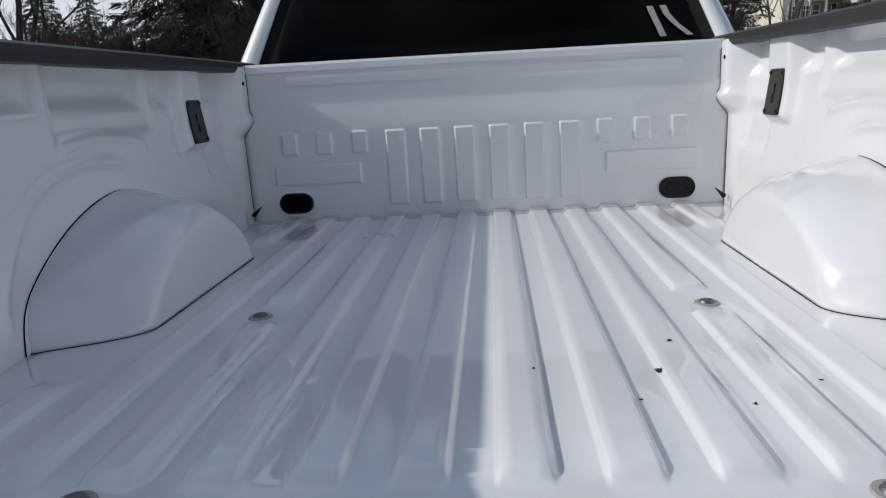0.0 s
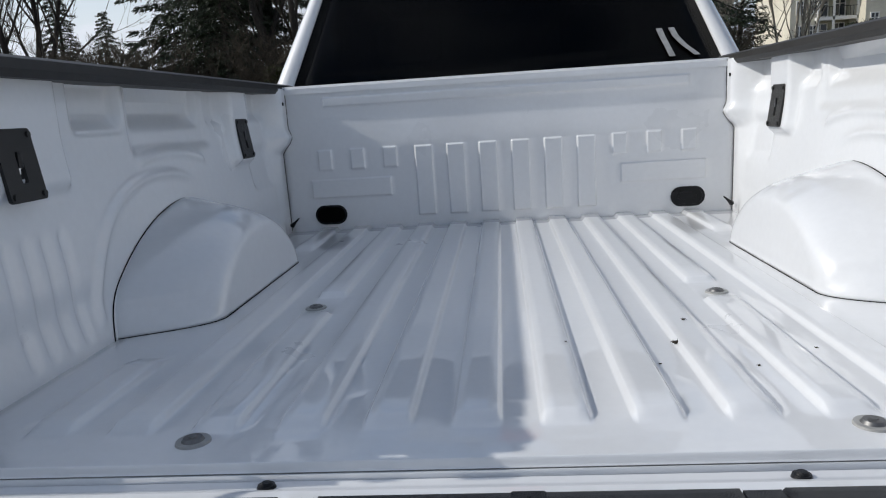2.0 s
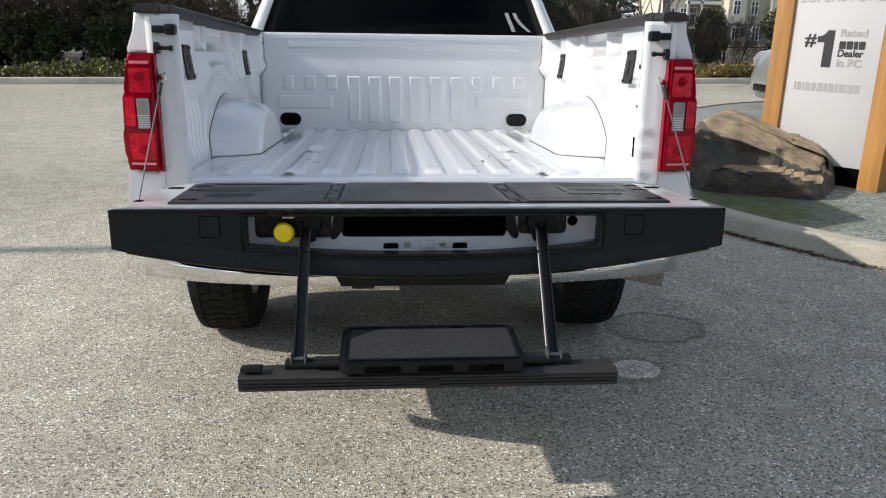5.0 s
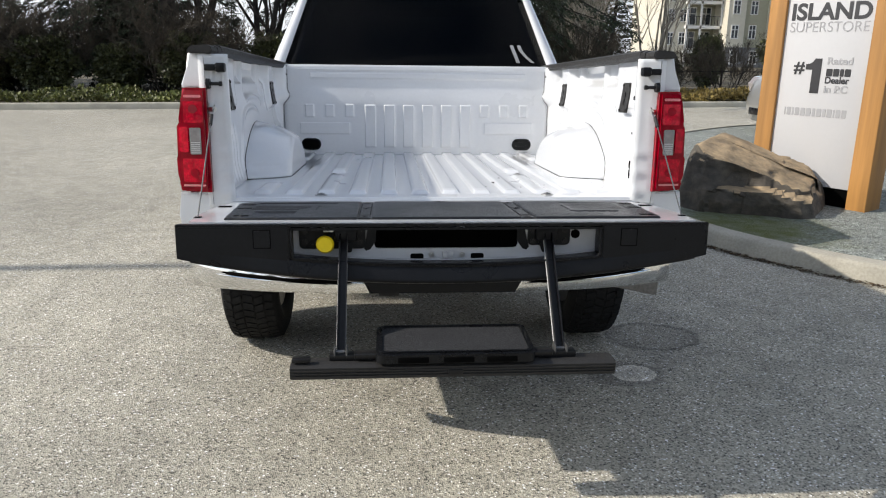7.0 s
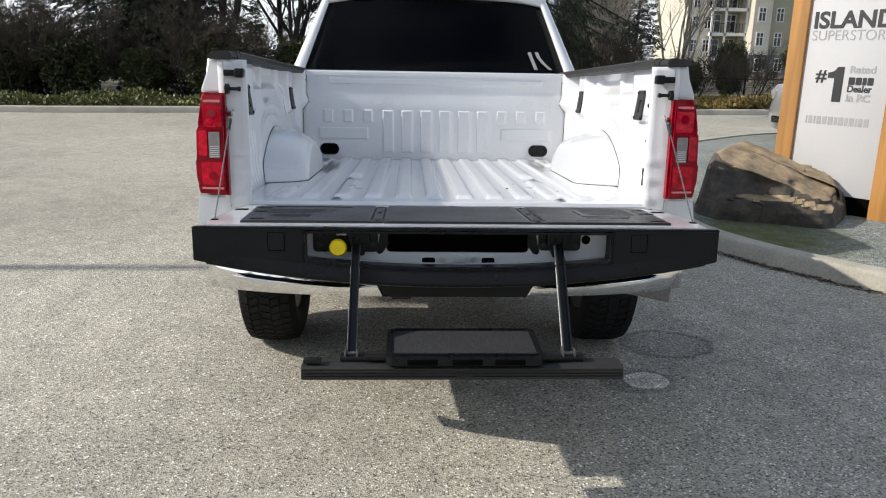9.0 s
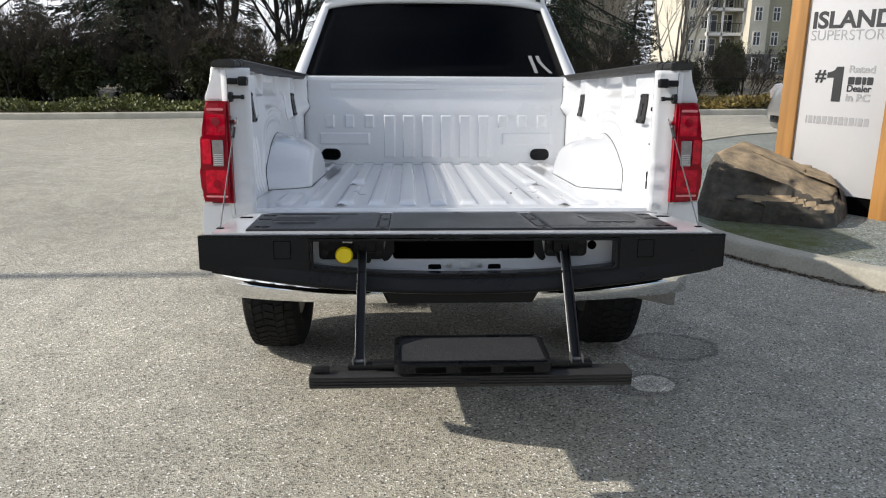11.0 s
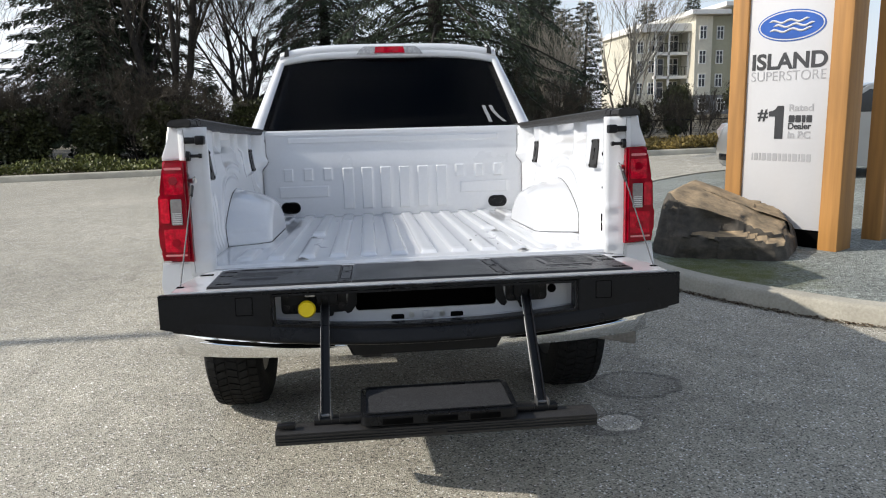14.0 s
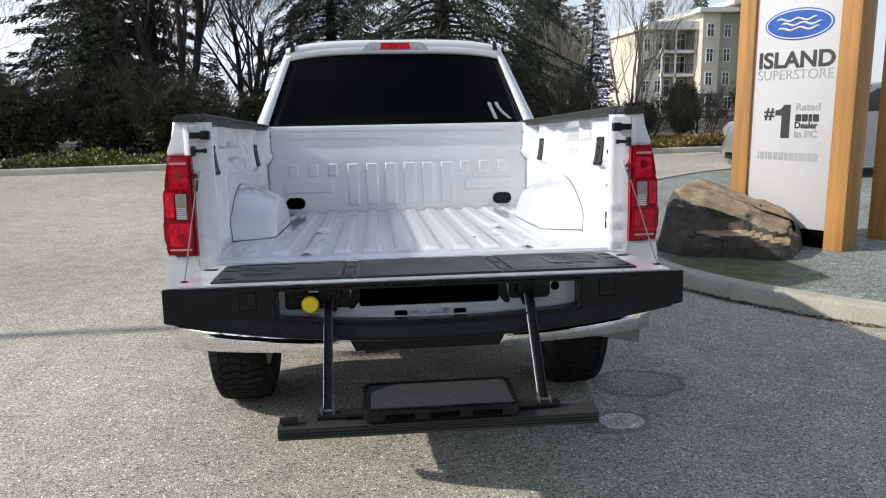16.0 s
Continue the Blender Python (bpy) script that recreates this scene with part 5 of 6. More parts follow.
def timber(name, x0, x1, y0, y1, parent, label):
    bm = BM()
    box(bm, x0, x1, y0, y1, -0.05, TOPZ, 0.008)
    bmesh.ops.subdivide_edges(bm, edges=[e for e in bm.edges if abs(e.verts[0].co.z - e.verts[1].co.z) > 1], cuts=8)
    return part(name, bm, WOOD, parent, label)


timber("timber_post", 0.0, 0.168, -0.03, 0.26, sign, "thick square stained timber post")
timber("timber_post", -0.925, -0.765, -0.03, 0.26, sign, "thick square stained timber post")
timber("timber_post", 0.04, 0.21, 0.80, 1.09, sign, "thick square stained timber post")
bm = BM()
box(bm, -0.766, 0.0, 0.0, 0.05, 0.20, TOPZ - 0.1, 0.003)
panel = part("sign_panel", bm, SIGN_WHITE, sign, "white sign panel")
bm = BM()
box(bm, -0.764, -0.002, 0.02, 0.20, 0.02, 0.19)
part("plinth", bm, HOLE, sign, "dark plinth under the panel")
for x in (-0.752, -0.014):
    for k in range(9):
        bm = BM()
        cyl(bm, (x, -0.003, 0.45 + 0.36 * k), (x, 0.001, 0.45 + 0.36 * k), 0.005, None, 8)
        part("rivet", bm, STEEL, sign)


def S(x, z):
    return pose(x, -0.0025, z - 0.088, 90, 0, 0)


text_mesh("sign_lettering", "ISLAND", 0.195, S(-0.718, 1.738), SIGN_DARK, panel, 0.006, 0.685)
text_mesh("sign_lettering", "SUPERSTORE", 0.125, S(-0.722, 1.632), SIGN_GREY, panel, -0.001, 0.685)
text_mesh("sign_lettering", "#", 0.150, S(-0.640, 1.280), SIGN_DARK, panel, 0.003, 0.10)
bm = BM()
prism(bm, [(-0.470, 1.018), (-0.393, 1.018), (-0.393, 1.318), (-0.452, 1.318), (-0.470, 1.288), (-0.500, 1.272), (-0.530, 1.268), (-0.530, 1.222), (-0.470, 1.222)], lambda a, b, d: (a, d, b), -0.0045, -0.001)
part("sign_lettering", bm, SIGN_DARK, panel)
text_mesh("sign_lettering", "Rated", 0.085, S(-0.343, 1.358), SIGN_GREY, panel, 0.002, 0.215)
text_mesh("sign_lettering", "Dealer", 0.080, S(-0.345, 1.196), SIGN_DARK, panel, 0.002, 0.208)
text_mesh("sign_lettering", "in BC", 0.088, S(-0.345, 1.116), SIGN_GREY, panel, 0.003, 0.205)
for a0, a1 in ((-0.343, -0.290), (-0.282, -0.232), (-0.224, -0.192), (-0.184, -0.134)):
    bm = BM()
    prism(bm, rrect(a0, a1, 1.168, 1.232, 0.008, 3), lambda a, b, d: (a, d, b), -0.004, -0.001)
    part("name_bar", bm, SIGN_DARK, panel)
xx = -0.678
for w in (0.012, 0.035, 0.016, 0.038, 0.040, 0.042, 0.026, 0.042, 0.026, 0.042, 0.012, 0.036, 0.040):
    bm = BM()
    prism(bm, rrect(xx, xx + w, 0.815, 0.885, 0.005, 2), lambda a, b, d: (a, d, b), -0.0025, -0.001)
    xx += w + 0.0125
    part("address_bar", bm, SIGN_GREY, panel)


def oval(bm, rx, rz, y0, y1, n=48):
    prism(bm, [(-0.372 + rx * math.cos(2 * math.pi * k / n), 2.022 + rz * math.sin(2 * math.pi * k / n)) for k in range(n)], lambda a, b, d: (a, d, b), y0, y1)


for k, (rx, rz, mt) in enumerate(((0.308, 0.138, SIGN_BLUE), (0.296, 0.127, SIGN_WHITE), (0.284, 0.116, SIGN_BLUE))):
    bm = BM()
    oval(bm, rx, rz, -0.004 - 0.002 * k, -0.001)
    part("emblem_oval", bm, mt, panel, "plain blue oval emblem with a white ring")
bm = BM()
for b0, a0, a1 in ((0.040, -0.20, 0.16), (0.0, -0.16, 0.21), (-0.040, -0.19, 0.19)):
    tube(bm, [(-0.372 + a0 + (a1 - a0) * k / 16, -0.009, 2.022 + b0 + 0.012 * math.sin(k * 0.9)) for k in range(17)], [0.003] + [0.010] * 15 + [0.003], 6)
part("emblem_strokes", bm, SIGN_WHITE, panel)

# ---- rock ----
ROCK = bpy.data.materials.new("layered_rock")
ROCK.use_nodes = True
t = ROCK.node_tree
b = t.nodes["Principled BSDF"]
b.inputs["Roughness"].default_value = 0.85
co = t.nodes.new("ShaderNodeTexCoord")
n1 = t.nodes.new("ShaderNodeTexNoise")
n1.inputs["Scale"].default_value, n1.inputs["Detail"].default_value, n1.inputs["Roughness"].default_value = 5, 9, 0.65
mp = t.nodes.new("ShaderNodeMapping")
mp.inputs["Scale"].default_value = (1.4, 1.4, 2.2)
t.links.new(co.outputs["Object"], mp.inputs["Vector"])
t.links.new(mp.outputs["Vector"], n1.inputs["Vector"])
rp = t.nodes.new("ShaderNodeValToRGB")
e = rp.color_ramp.elements
e[0].position, e[0].color = 0.30, (0.040, 0.037, 0.033, 1)
e[1].position, e[1].color = 0.80, (0.17, 0.145, 0.115, 1)
q = e.new(0.52); q.color = (0.088, 0.077, 0.063, 1)
t.links.new(n1.outputs["Fac"], rp.inputs["Fac"])
# upward faces multiplied paler tan: sunlit top put into the colour, with weathering
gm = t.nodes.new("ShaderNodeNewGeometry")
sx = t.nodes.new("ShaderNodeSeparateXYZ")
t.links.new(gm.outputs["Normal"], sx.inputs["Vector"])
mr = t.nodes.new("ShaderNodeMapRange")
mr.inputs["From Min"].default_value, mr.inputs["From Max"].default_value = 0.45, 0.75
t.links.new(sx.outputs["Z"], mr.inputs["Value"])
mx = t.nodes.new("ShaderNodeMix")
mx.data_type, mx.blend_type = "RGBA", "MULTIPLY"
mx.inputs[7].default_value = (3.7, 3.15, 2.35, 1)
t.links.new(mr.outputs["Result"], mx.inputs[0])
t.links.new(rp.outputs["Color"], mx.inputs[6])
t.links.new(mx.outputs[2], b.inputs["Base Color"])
bp = t.nodes.new("ShaderNodeBump")
bp.inputs["Distance"].default_value = 0.02
t.links.new(n1.outputs["Fac"], bp.inputs["Height"])
t.links.new(bp.outputs["Normal"], b.inputs["Normal"])
# a split slab: flat top that falls away to one end, upright striped end, set-back upper layer
PLANES = [((-0.95, -0.10, 0.28), 0.62), ((0.24, -0.16, 0.957), 0.245), ((0.05, -0.985, 0.16), 0.40), ((0.06, -0.97, -0.22), 0.41), ((0.93, -0.22, 0.28), 0.66), ((0, 1, 0.12), 0.46),
          ((-0.72, -0.68, 0.14), 0.60), ((0.55, -0.83, 0.05), 0.60), ((-0.35, 0.05, 0.94), 0.50), ((0, 0, -1), 0.22), ((0.62, 0.0, 0.785), 0.52)]
bm = BM()
bmesh.ops.create_icosphere(bm, subdivisions=6, radius=1.0)
for v in bm.verts:
    d = v.co.normalized()
    r = min(q / Vector(n).dot(d) for n, q in PLANES if Vector(n).dot(d) > 1e-4)
    p = d * r
    top = ss(0.30, 0.60, d.z)
    # the upper layer is broken back to a ledge that runs down towards the low end
    cut = 0.045 - 0.07 * p.x + 0.045 * noise.noise(p * 2.4 + Vector((4, 0, 1)))
    if p.y < 0.15:
        p.y += 0.13 * ss(cut, cut + 0.018, p.z) * ss(-0.30, -0.12, p.x) * (1 - 0.8 * top)
    w = p + 0.08 * noise.noise_vector(p * 2.0)
    side = 1 - 0.9 * top
    p += d * side * (0.020 * noise.cell(Vector((w.x * 2.6, w.y * 2.6 + 0.4, w.z * 4.2))) + 0.004 * noise.cell(Vector((w.x * 7, w.y * 7, w.z * 9 + 0.3))))
    p += d * (0.30 + 0.70 * side) * (0.034 * noise.noise(p * 2.3 + Vector((3, 1, 7))) + 0.040 * (0.3 - abs(noise.noise(p * 3.0 + Vector((1, 5, 2))))) + 0.016 * noise.fractal(p * 6.0, 0.8, 2.1, 5))
    # upright stripes on the blunt end, level ones along the front
    end = ss(-0.40, -0.58, p.x) * side
    p.x += 0.020 * end * noise.noise(Vector((p.x * 2, p.y * 16, p.z * 1.2)))
    band = noise.noise(Vector((p.x * 0.9, p.y * 0.9, p.z * 11)))
    p.y += 0.016 * band * side * (p.y < 0.1) * (1 - end)
    p.x *= 0.80
    p.z *= 1.14
    v.co = p
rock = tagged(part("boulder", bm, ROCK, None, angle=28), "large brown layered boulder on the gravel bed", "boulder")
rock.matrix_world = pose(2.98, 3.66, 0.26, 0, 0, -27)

# ---- planting strip, kerb and fence behind the car park ----
SOIL = ground_material("brown_undergrowth", (0.105, 0.088, 0.055), (0.035, 0.03, 0.02), 9, 1.8, 0.25, 0.03, 0.95)
bm = BM()
FAR = [(-60, 14.3), (-30, 14.7), (-9.0, 15.35), (-5.5, 15.95), (3.0, 17.0), (8.2, 17.7), (11.0, 18.15), (30, 19.6), (60, 21.5)]


def far_y(x):
    for (xa, ya), (xb, yb) in zip(FAR, FAR[1:]):
        if x <= xb:
            return ya + (yb - ya) * (x - xa) / (xb - xa)
    return FAR[-1][1]


vs = [bm.verts.new((x, y + 0.18, 0.10)) for x, y in FAR] + [bm.verts.new(p) for p in ((400, 30, 0.10), (400, 600, 0.10), (-400, 600, 0.10), (-400, 14.3, 0.10))]
bm.faces.new(vs)
tagged(part("planting_bed", bm, SOIL, None, smooth=False), "brown undergrowth and leaf litter under the trees", "planting bed", kind="structure")
kerb("kerb_far", FAR, "pale concrete kerb along the planting bed", w=0.22, h=0.15)

LEAF_DARK = mat("conifer_foliage", (0.021, 0.034, 0.015), 0.6, island=0.55, grain=0.25, grain_scale=0.6)
LEAF_CEDAR = mat("cedar_foliage", (0.026, 0.040, 0.017), 0.6, island=0.5, grain=0.3, grain_scale=0.5)
LEAF_HEDGE = mat("hedge_leaves", (0.115, 0.125, 0.032), 0.55, island=0.55, grain=0.35, grain_scale=1.5)
LEAF_GOLD = mat("golden_ground_cover", (0.26, 0.19, 0.055), 0.6, island=0.45, grain=0.3, grain_scale=1.5)
LEAF_OLIVE = mat("broadleaf_evergreen", (0.055, 0.062, 0.022), 0.5, island=0.6, grain=0.3, grain_scale=1.0)
BARK = mat("dark_bark", (0.036, 0.031, 0.026), 0.9, grain=0.3, grain_scale=12, stain=0.3, stain_scale=2, bump=0.01, bump_scale=30)
BARK_PALE = mat("pale_bark", (0.30, 0.27, 0.22), 0.85, grain=0.25, grain_scale=14, stain=0.25, stain_scale=3, bump=0.004, bump_scale=40)
TWIG = mat("brown_twigs", (0.060, 0.049, 0.036), 0.9, island=0.4, grain=0.2, grain_scale=4)


class Soup:
    """Collects limbs and leaves as plain lists."""
    def __init__(self):
        self.v, self.f = [], []

    def limb(self, pts, radii, seg=5):
        base = len(self.v)
        for i, p in enumerate(pts):
            d = (pts[min(i + 1, len(pts) - 1)] - pts[max(i - 1, 0)]).normalized()
            a = d.orthogonal().normalized()
            b = d.cross(a)
            for k in range(seg):
                t = 2 * math.pi * k / seg
                self.v.append(p + (a * math.cos(t) + b * math.sin(t)) * radii[i])
        for i in range(len(pts) - 1):
            for k in range(seg):
                q = base + i * seg
                self.f.append((q + k, q + (k + 1) % seg, q + seg + (k + 1) % seg, q + seg + k))

    def spray(self, p, d, side, length, width):
        """A pointed, slightly folded leaf or frond."""
        b = len(self.v)
        m = p + d * length * 0.45
        self.v += [p, m + side * width, p + d * length, m - side * width]
        self.f.append((b, b + 1, b + 2, b + 3))

    def ob(self, name, material, parent=None, label="", smooth=True):
        return raw(name, self.v, self.f, material, parent, label, smooth)


def rv(rng):
    while True:
        v = Vector((rng.uniform(-1, 1), rng.uniform(-1, 1), rng.uniform(-1, 1)))
        if 0.05 < v.length < 1:
            return v.normalized()


def conifer(seed, H, z0, R, droop, n_br, leaf, label, category="conifer tree", sprays=1.0, fine=1.0):
    rng = random.Random(seed)
    tree = empty("conifer_tree", None, label, category, "conifers beyond the car park")
    wood, leaves = Soup(), Soup()
    trunk = [Vector((0.12 * math.sin(z * 0.4 + seed), 0.12 * math.cos(z * 0.3), z)) for z in lin(-0.3, H, 14)]
    r0 = 0.017 * H + 0.08
    wood.limb(trunk, [r0 * (1 - 0.93 * k / 13) for k in range(14)], 9)
    for k in range(n_br):
        u = (k + rng.random()) / n_br
        z = z0 + (H - z0) * u ** 1.05
        az = k * 2.399 + rng.uniform(-0.4, 0.4)
        L = R * (1 - u) ** 0.75 * rng.uniform(0.55, 1.15) + 0.35
        up = 0.22 - droop * 0.25
        d = Vector((math.cos(az), math.sin(az), 0))
        pts, p = [], Vector((0, 0, z)) + d * 0.05
        nseg = 7
        for i in range(nseg + 1):
            s = i / nseg
            pts.append(p + d * (L * s) + Vector((0, 0, L * (up * s - droop * s * s + 0.18 * s ** 3))) + rv(rng) * 0.05 * L * s)
        wood.limb(pts, [max(0.012 * L * (1 - 0.9 * i / nseg), 0.004) + 0.004 for i in range(nseg + 1)], 4)
        cnt = int((16 + 30 * L) * sprays)
        for _ in range(cnt):
            s = rng.random() ** 0.7
            i = min(int(s * nseg), nseg - 1)
            f = s * nseg - i
            q = pts[i].lerp(pts[i + 1], f)
            ax = (pts[i + 1] - pts[i]).normalized()
            lat = ax.cross(Vector((0, 0, 1))).normalized() * rng.choice((-1, 1))
            w = 0.20 * L * (1.05 - s) + 0.10
            q = q + lat * w * rng.random() + Vector((0, 0, -rng.random() * 0.16 * (0.5 + droop)))
            dd = (ax * rng.uniform(0.2, 1) + lat * rng.uniform(0.1, 1) + Vector((0, 0, -0.75 * droop * rng.random() - 0.15)) + rv(rng) * 0.3).normalized()
            sd = dd.cross(rv(rng)).normalized()
            ln = rng.uniform(0.10, 0.25) * fine
            leaves.spray(q, dd, sd, ln, ln * rng.uniform(0.08, 0.16))
    wood.ob("trunk", BARK, tree)
    leaves.ob("crown", leaf, tree, "", False)
    return tree


def bare_tree(seed, H, stems, spread, label, bark, depth=5, name="bare_tree", r0=0.1, group="bare trees beyond the car park", lean=0.25):
    rng = random.Random(seed)
    tree = empty(name, None, label, "bare tree" if name == "bare_tree" else "shrub", group)
    big, fine = Soup(), Soup()
    def grow(p, d, L, r, lev):
        n = 4
        pts, rad = [p], [r]
        for i in range(n):
            d = (d + rv(rng) * 0.16 + Vector((0, 0, 0.05))).normalized()
            p = p + d * L / n
            pts.append(p); rad.append(r * (1 - 0.45 * (i + 1) / n))
        (big if lev < 2 else fine).limb(pts, [max(x, 0.004) for x in rad], 6 if lev < 2 else 3)
        if lev >= depth:
            return
        kids = rng.randint(3, 5) if lev else rng.randint(5, 8)
        for k in range(kids):
            s = rng.uniform(0.35, 1.0)
            i = min(int(s * n), n - 1)
            q = pts[i].lerp(pts[i + 1], s * n - i)
            ang = rng.uniform(0.35, 0.95)
            side = d.orthogonal().normalized()
            side.rotate(Matrix.Rotation(rng.uniform(0, 6.283), 3, d))
            nd = (d * math.cos(ang) + side * math.sin(ang) + Vector((0, 0, spread))).normalized()
            grow(q, nd, L * rng.uniform(0.45, 0.70), max(rad[i + 1] * rng.uniform(0.40, 0.62), 0.005), lev + 1)
    for k in range(stems):
        a = 2 * math.pi * k / max(stems, 1) + rng.random()
        t = lean * (1 if stems > 1 else 0.15)
        grow(Vector((0.12 * math.cos(a) * (stems > 1), 0.12 * math.sin(a) * (stems > 1), -0.1)), Vector((t * math.cos(a), t * math.sin(a), 1)).normalized(), H * rng.uniform(0.42, 0.58), r0 * rng.uniform(0.7, 1.1), 0)
    big.ob("trunk", bark, tree)
    fine.ob("branch_work", TWIG if bark is BARK else bark, tree, "", False)
    return tree


def shrub(seed, rx, ry, rz, n, leaf, label, name="shrub", group="", lsize=0.07, core=0.55):
    rng = random.Random(seed)
    t = empty(name, None, label, "shrub", group)
    wood, lv = Soup(), Soup()
    for k in range(9):
        a = rng.uniform(0, 6.283)
        e = Vector((rx * 0.6 * math.cos(a), ry * 0.6 * math.sin(a), rz * rng.uniform(1.0, 1.7)))
        wood.limb([Vector((0, 0, -0.05)), e * 0.5 + rv(rng) * 0.06, e], [0.025, 0.016, 0.006], 4)
    for _ in range(n):
        d = rv(rng)
        lump = 0.82 + 0.30 * noise.noise(d * 2.2 + Vector((seed, 0, 0)))
        r = (core + (1 - core) * rng.random() ** 0.6) * lump
        p = Vector((d.x * rx * r, d.y * ry * r, rz * (0.95 + d.z * r)))
        if p.z < 0.0:
            p.z = abs(p.z) * 0.4
        dd = (d + rv(rng) * 0.9).normalized()
        ln = lsize * rng.uniform(0.6, 1.4)
        lv.spray(p, dd, dd.cross(rv(rng)).normalized(), ln, ln * 0.32)
    wood.ob("stems", BARK, t)
    lv.ob("leaves", leaf, t, "", False)
    return t


def strip_cover(name, x0, x1, yf, depth, h, n, leaf, label, lsize):
    rng = random.Random(len(name))
    lv = Soup()
    for _ in range(n):
        x = rng.uniform(x0, x1)
        y = yf(x) + rng.uniform(0, depth)
        hh = h * (0.55 + 0.65 * noise.noise(Vector((x * 0.9, y * 1.2, 3))) + 0.25 * noise.noise(Vector((x * 4, y * 4, 1))))
        z = 0.12 + max(hh, 0.06) * rng.random() ** 0.6
        dd = (rv(rng) * 0.9 + Vector((0, -0.2, 0.6))).normalized()
        ln = lsize * rng.uniform(0.6, 1.5)
        lv.spray(Vector((x, y, z)), dd, dd.cross(rv(rng)).normalized(), ln, ln * 0.30)
    ob = lv.ob(name, leaf, None, "", False)
    return tagged(ob, label, "ground cover", kind="stuff")


strip_cover("hedge_planting", -24, -1.0, lambda x: far_y(x) + 0.35, 1.3, 0.36, 26000, LEAF_HEDGE, "low yellow-green leafy ground cover behind the kerb", 0.085)
strip_cover("golden_planting", 4.5, 17, lambda x: far_y(x) + 0.45, 1.5, 0.38, 22000, LEAF_GOLD, "low golden-brown ground cover behind the kerb", 0.085)

# fence
fence = empty("wire_fence", None, "low black wire fence behind the planting bed", "fence")
for k in range(12):
    x = 4.2 + 2.1 * k
    y = 20.4 + 0.05 * x
    bm = BM()
    cyl(bm, (x, y, 0.0), (x, y, 0.96), 0.035, None, 8)
    cyl(bm, (x, y, 0.96), (x, y, 1.00), 0.042, 0.01, 8)
    part("post", bm, METAL_BLACK, fence)
for z in (0.30, 0.92):
    bm = BM()
    tube(bm, [(4.2, 20.61, z), (16.0, 21.2, z), (27.3, 21.765, z)], 0.018, 6)
    part("rail", bm, METAL_BLACK, fence)
for k in range(7):
    bm = BM()
    z = 0.38 + 0.07 * k
    tube(bm, [(4.2, 20.61, z), (16.0, 21.2, z), (27.3, 21.765, z)], 0.004, 4)
    part("wire", bm, METAL_BLACK, fence)

# ---- trees ----
cedar = conifer(3, 15.0, 2.6, 5.2, 0.62, 190, LEAF_CEDAR, "tall dark cedar with drooping boughs", "cedar tree", 5.5, 0.72)
cedar.matrix_world = pose(2.3, 21.5, 0.05, 0, 0, 0)
fir = conifer(7, 13.0, 0.6, 2.8, 0.42, 150, LEAF_DARK, "dense dark green fir behind the fence", sprays=3.6)
fir.matrix_world = pose(-9.6, 24.0, 0.05, 0, 0, 30)
spruce = conifer(11, 9.0, 0.5, 2.1, 0.30, 130, LEAF_DARK, "narrow dark spruce behind the fence", sprays=2.4)
spruce.matrix_world = pose(8.4, 33.0, 0.0, 0, 0, 80)
scaled = lambda x, y, s, rz, z=0.05: pose(x * (1.045 if x > 0 else 1.0), y, z, 0, 0, rz) @ Matrix.Scale(s, 4)


def put(ob, m):
    c = copy_thing(ob, Matrix.Identity(4))
    c.matrix_basis = m
    return c


for x, y, s, r in ((-1.6, 26.0, 0.8, 140), (-23.0, 27.0, 0.9, 310), (-9.2, 23.6, 0.58, 40)):
    put(cedar, scaled(x, y, s, r))
for x, y, s, r in ((-8.0, 26.0, 0.95, 100), (-15.6, 25.6, 0.42, 210), (-24.0, 30.0, 0.9, 20), (-19.0, 22.5, 0.5, 260), (-12.0, 22.0, 0.30, 75), (-8.3, 22.2, 0.46, 290)):
    put(fir, scaled(x, y, s, r))
for x, y, s, r in ((10.4, 44.0, 0.95, 20), (12.4, 58.0, 1.2, 120), (15.0, 66.0, 1.5, 60), (44.5, 118.0, 1.95, 200), (51.7, 118.0, 2.03, 100), (7.4, 36.0, 0.7, 300), (10.05, 33.0, 0.70, 33), (8.9, 36.5, 0.74, 150), (11.5, 42.0, 0.76, 250), (12.9, 50.0, 0.8, 310), (7.6, 30.5, 0.55, 210), (-9.5, 44, 0.5, 90), (-17, 46, 0.5, 190), (-3, 46, 0.5, 44), (-22, 44, 0.5, 77)):
    put(spruce, scaled(x, y, s, r))
maple = bare_tree(5, 11.0, 4, 0.10, "large bare many-stemmed tree with dark limbs", BARK, 5, r0=0.17, lean=0.28)
maple.matrix_world = pose(-6.6, 22.6, 0.05, 0, 0, 0)
for x, y, s, r in ((-4.3, 23.6, 0.75, 120), (-15.8, 23.4, 0.85, 70), (-22.0, 22.0, 1.0, 200)):
    put(maple, scaled(x, y, s, r))
birch = bare_tree(9, 7.5, 5, 0.35, "pale bare many-stemmed birch", BARK_PALE, 3, r0=0.055, lean=0.12)
birch.matrix_world = pose(9.25, 23.5, 0.05, 0, 0, 0)
for x, y, s, r in ((7.6, 29.5, 0.75, 90), (6.9, 25.5, 0.7, 310)):
    put(birch, scaled(x, y, s, r))
brush = bare_tree(21, 3.6, 8, 0.12, "tangle of bare brown shrub stems", BARK, 4, "bare_shrub", 0.028, "bare shrubs behind the fence", 0.55)
brush.matrix_world = pose(-12.2, 20.6, 0.05, 0, 0, 0)
rb = random.Random(4)
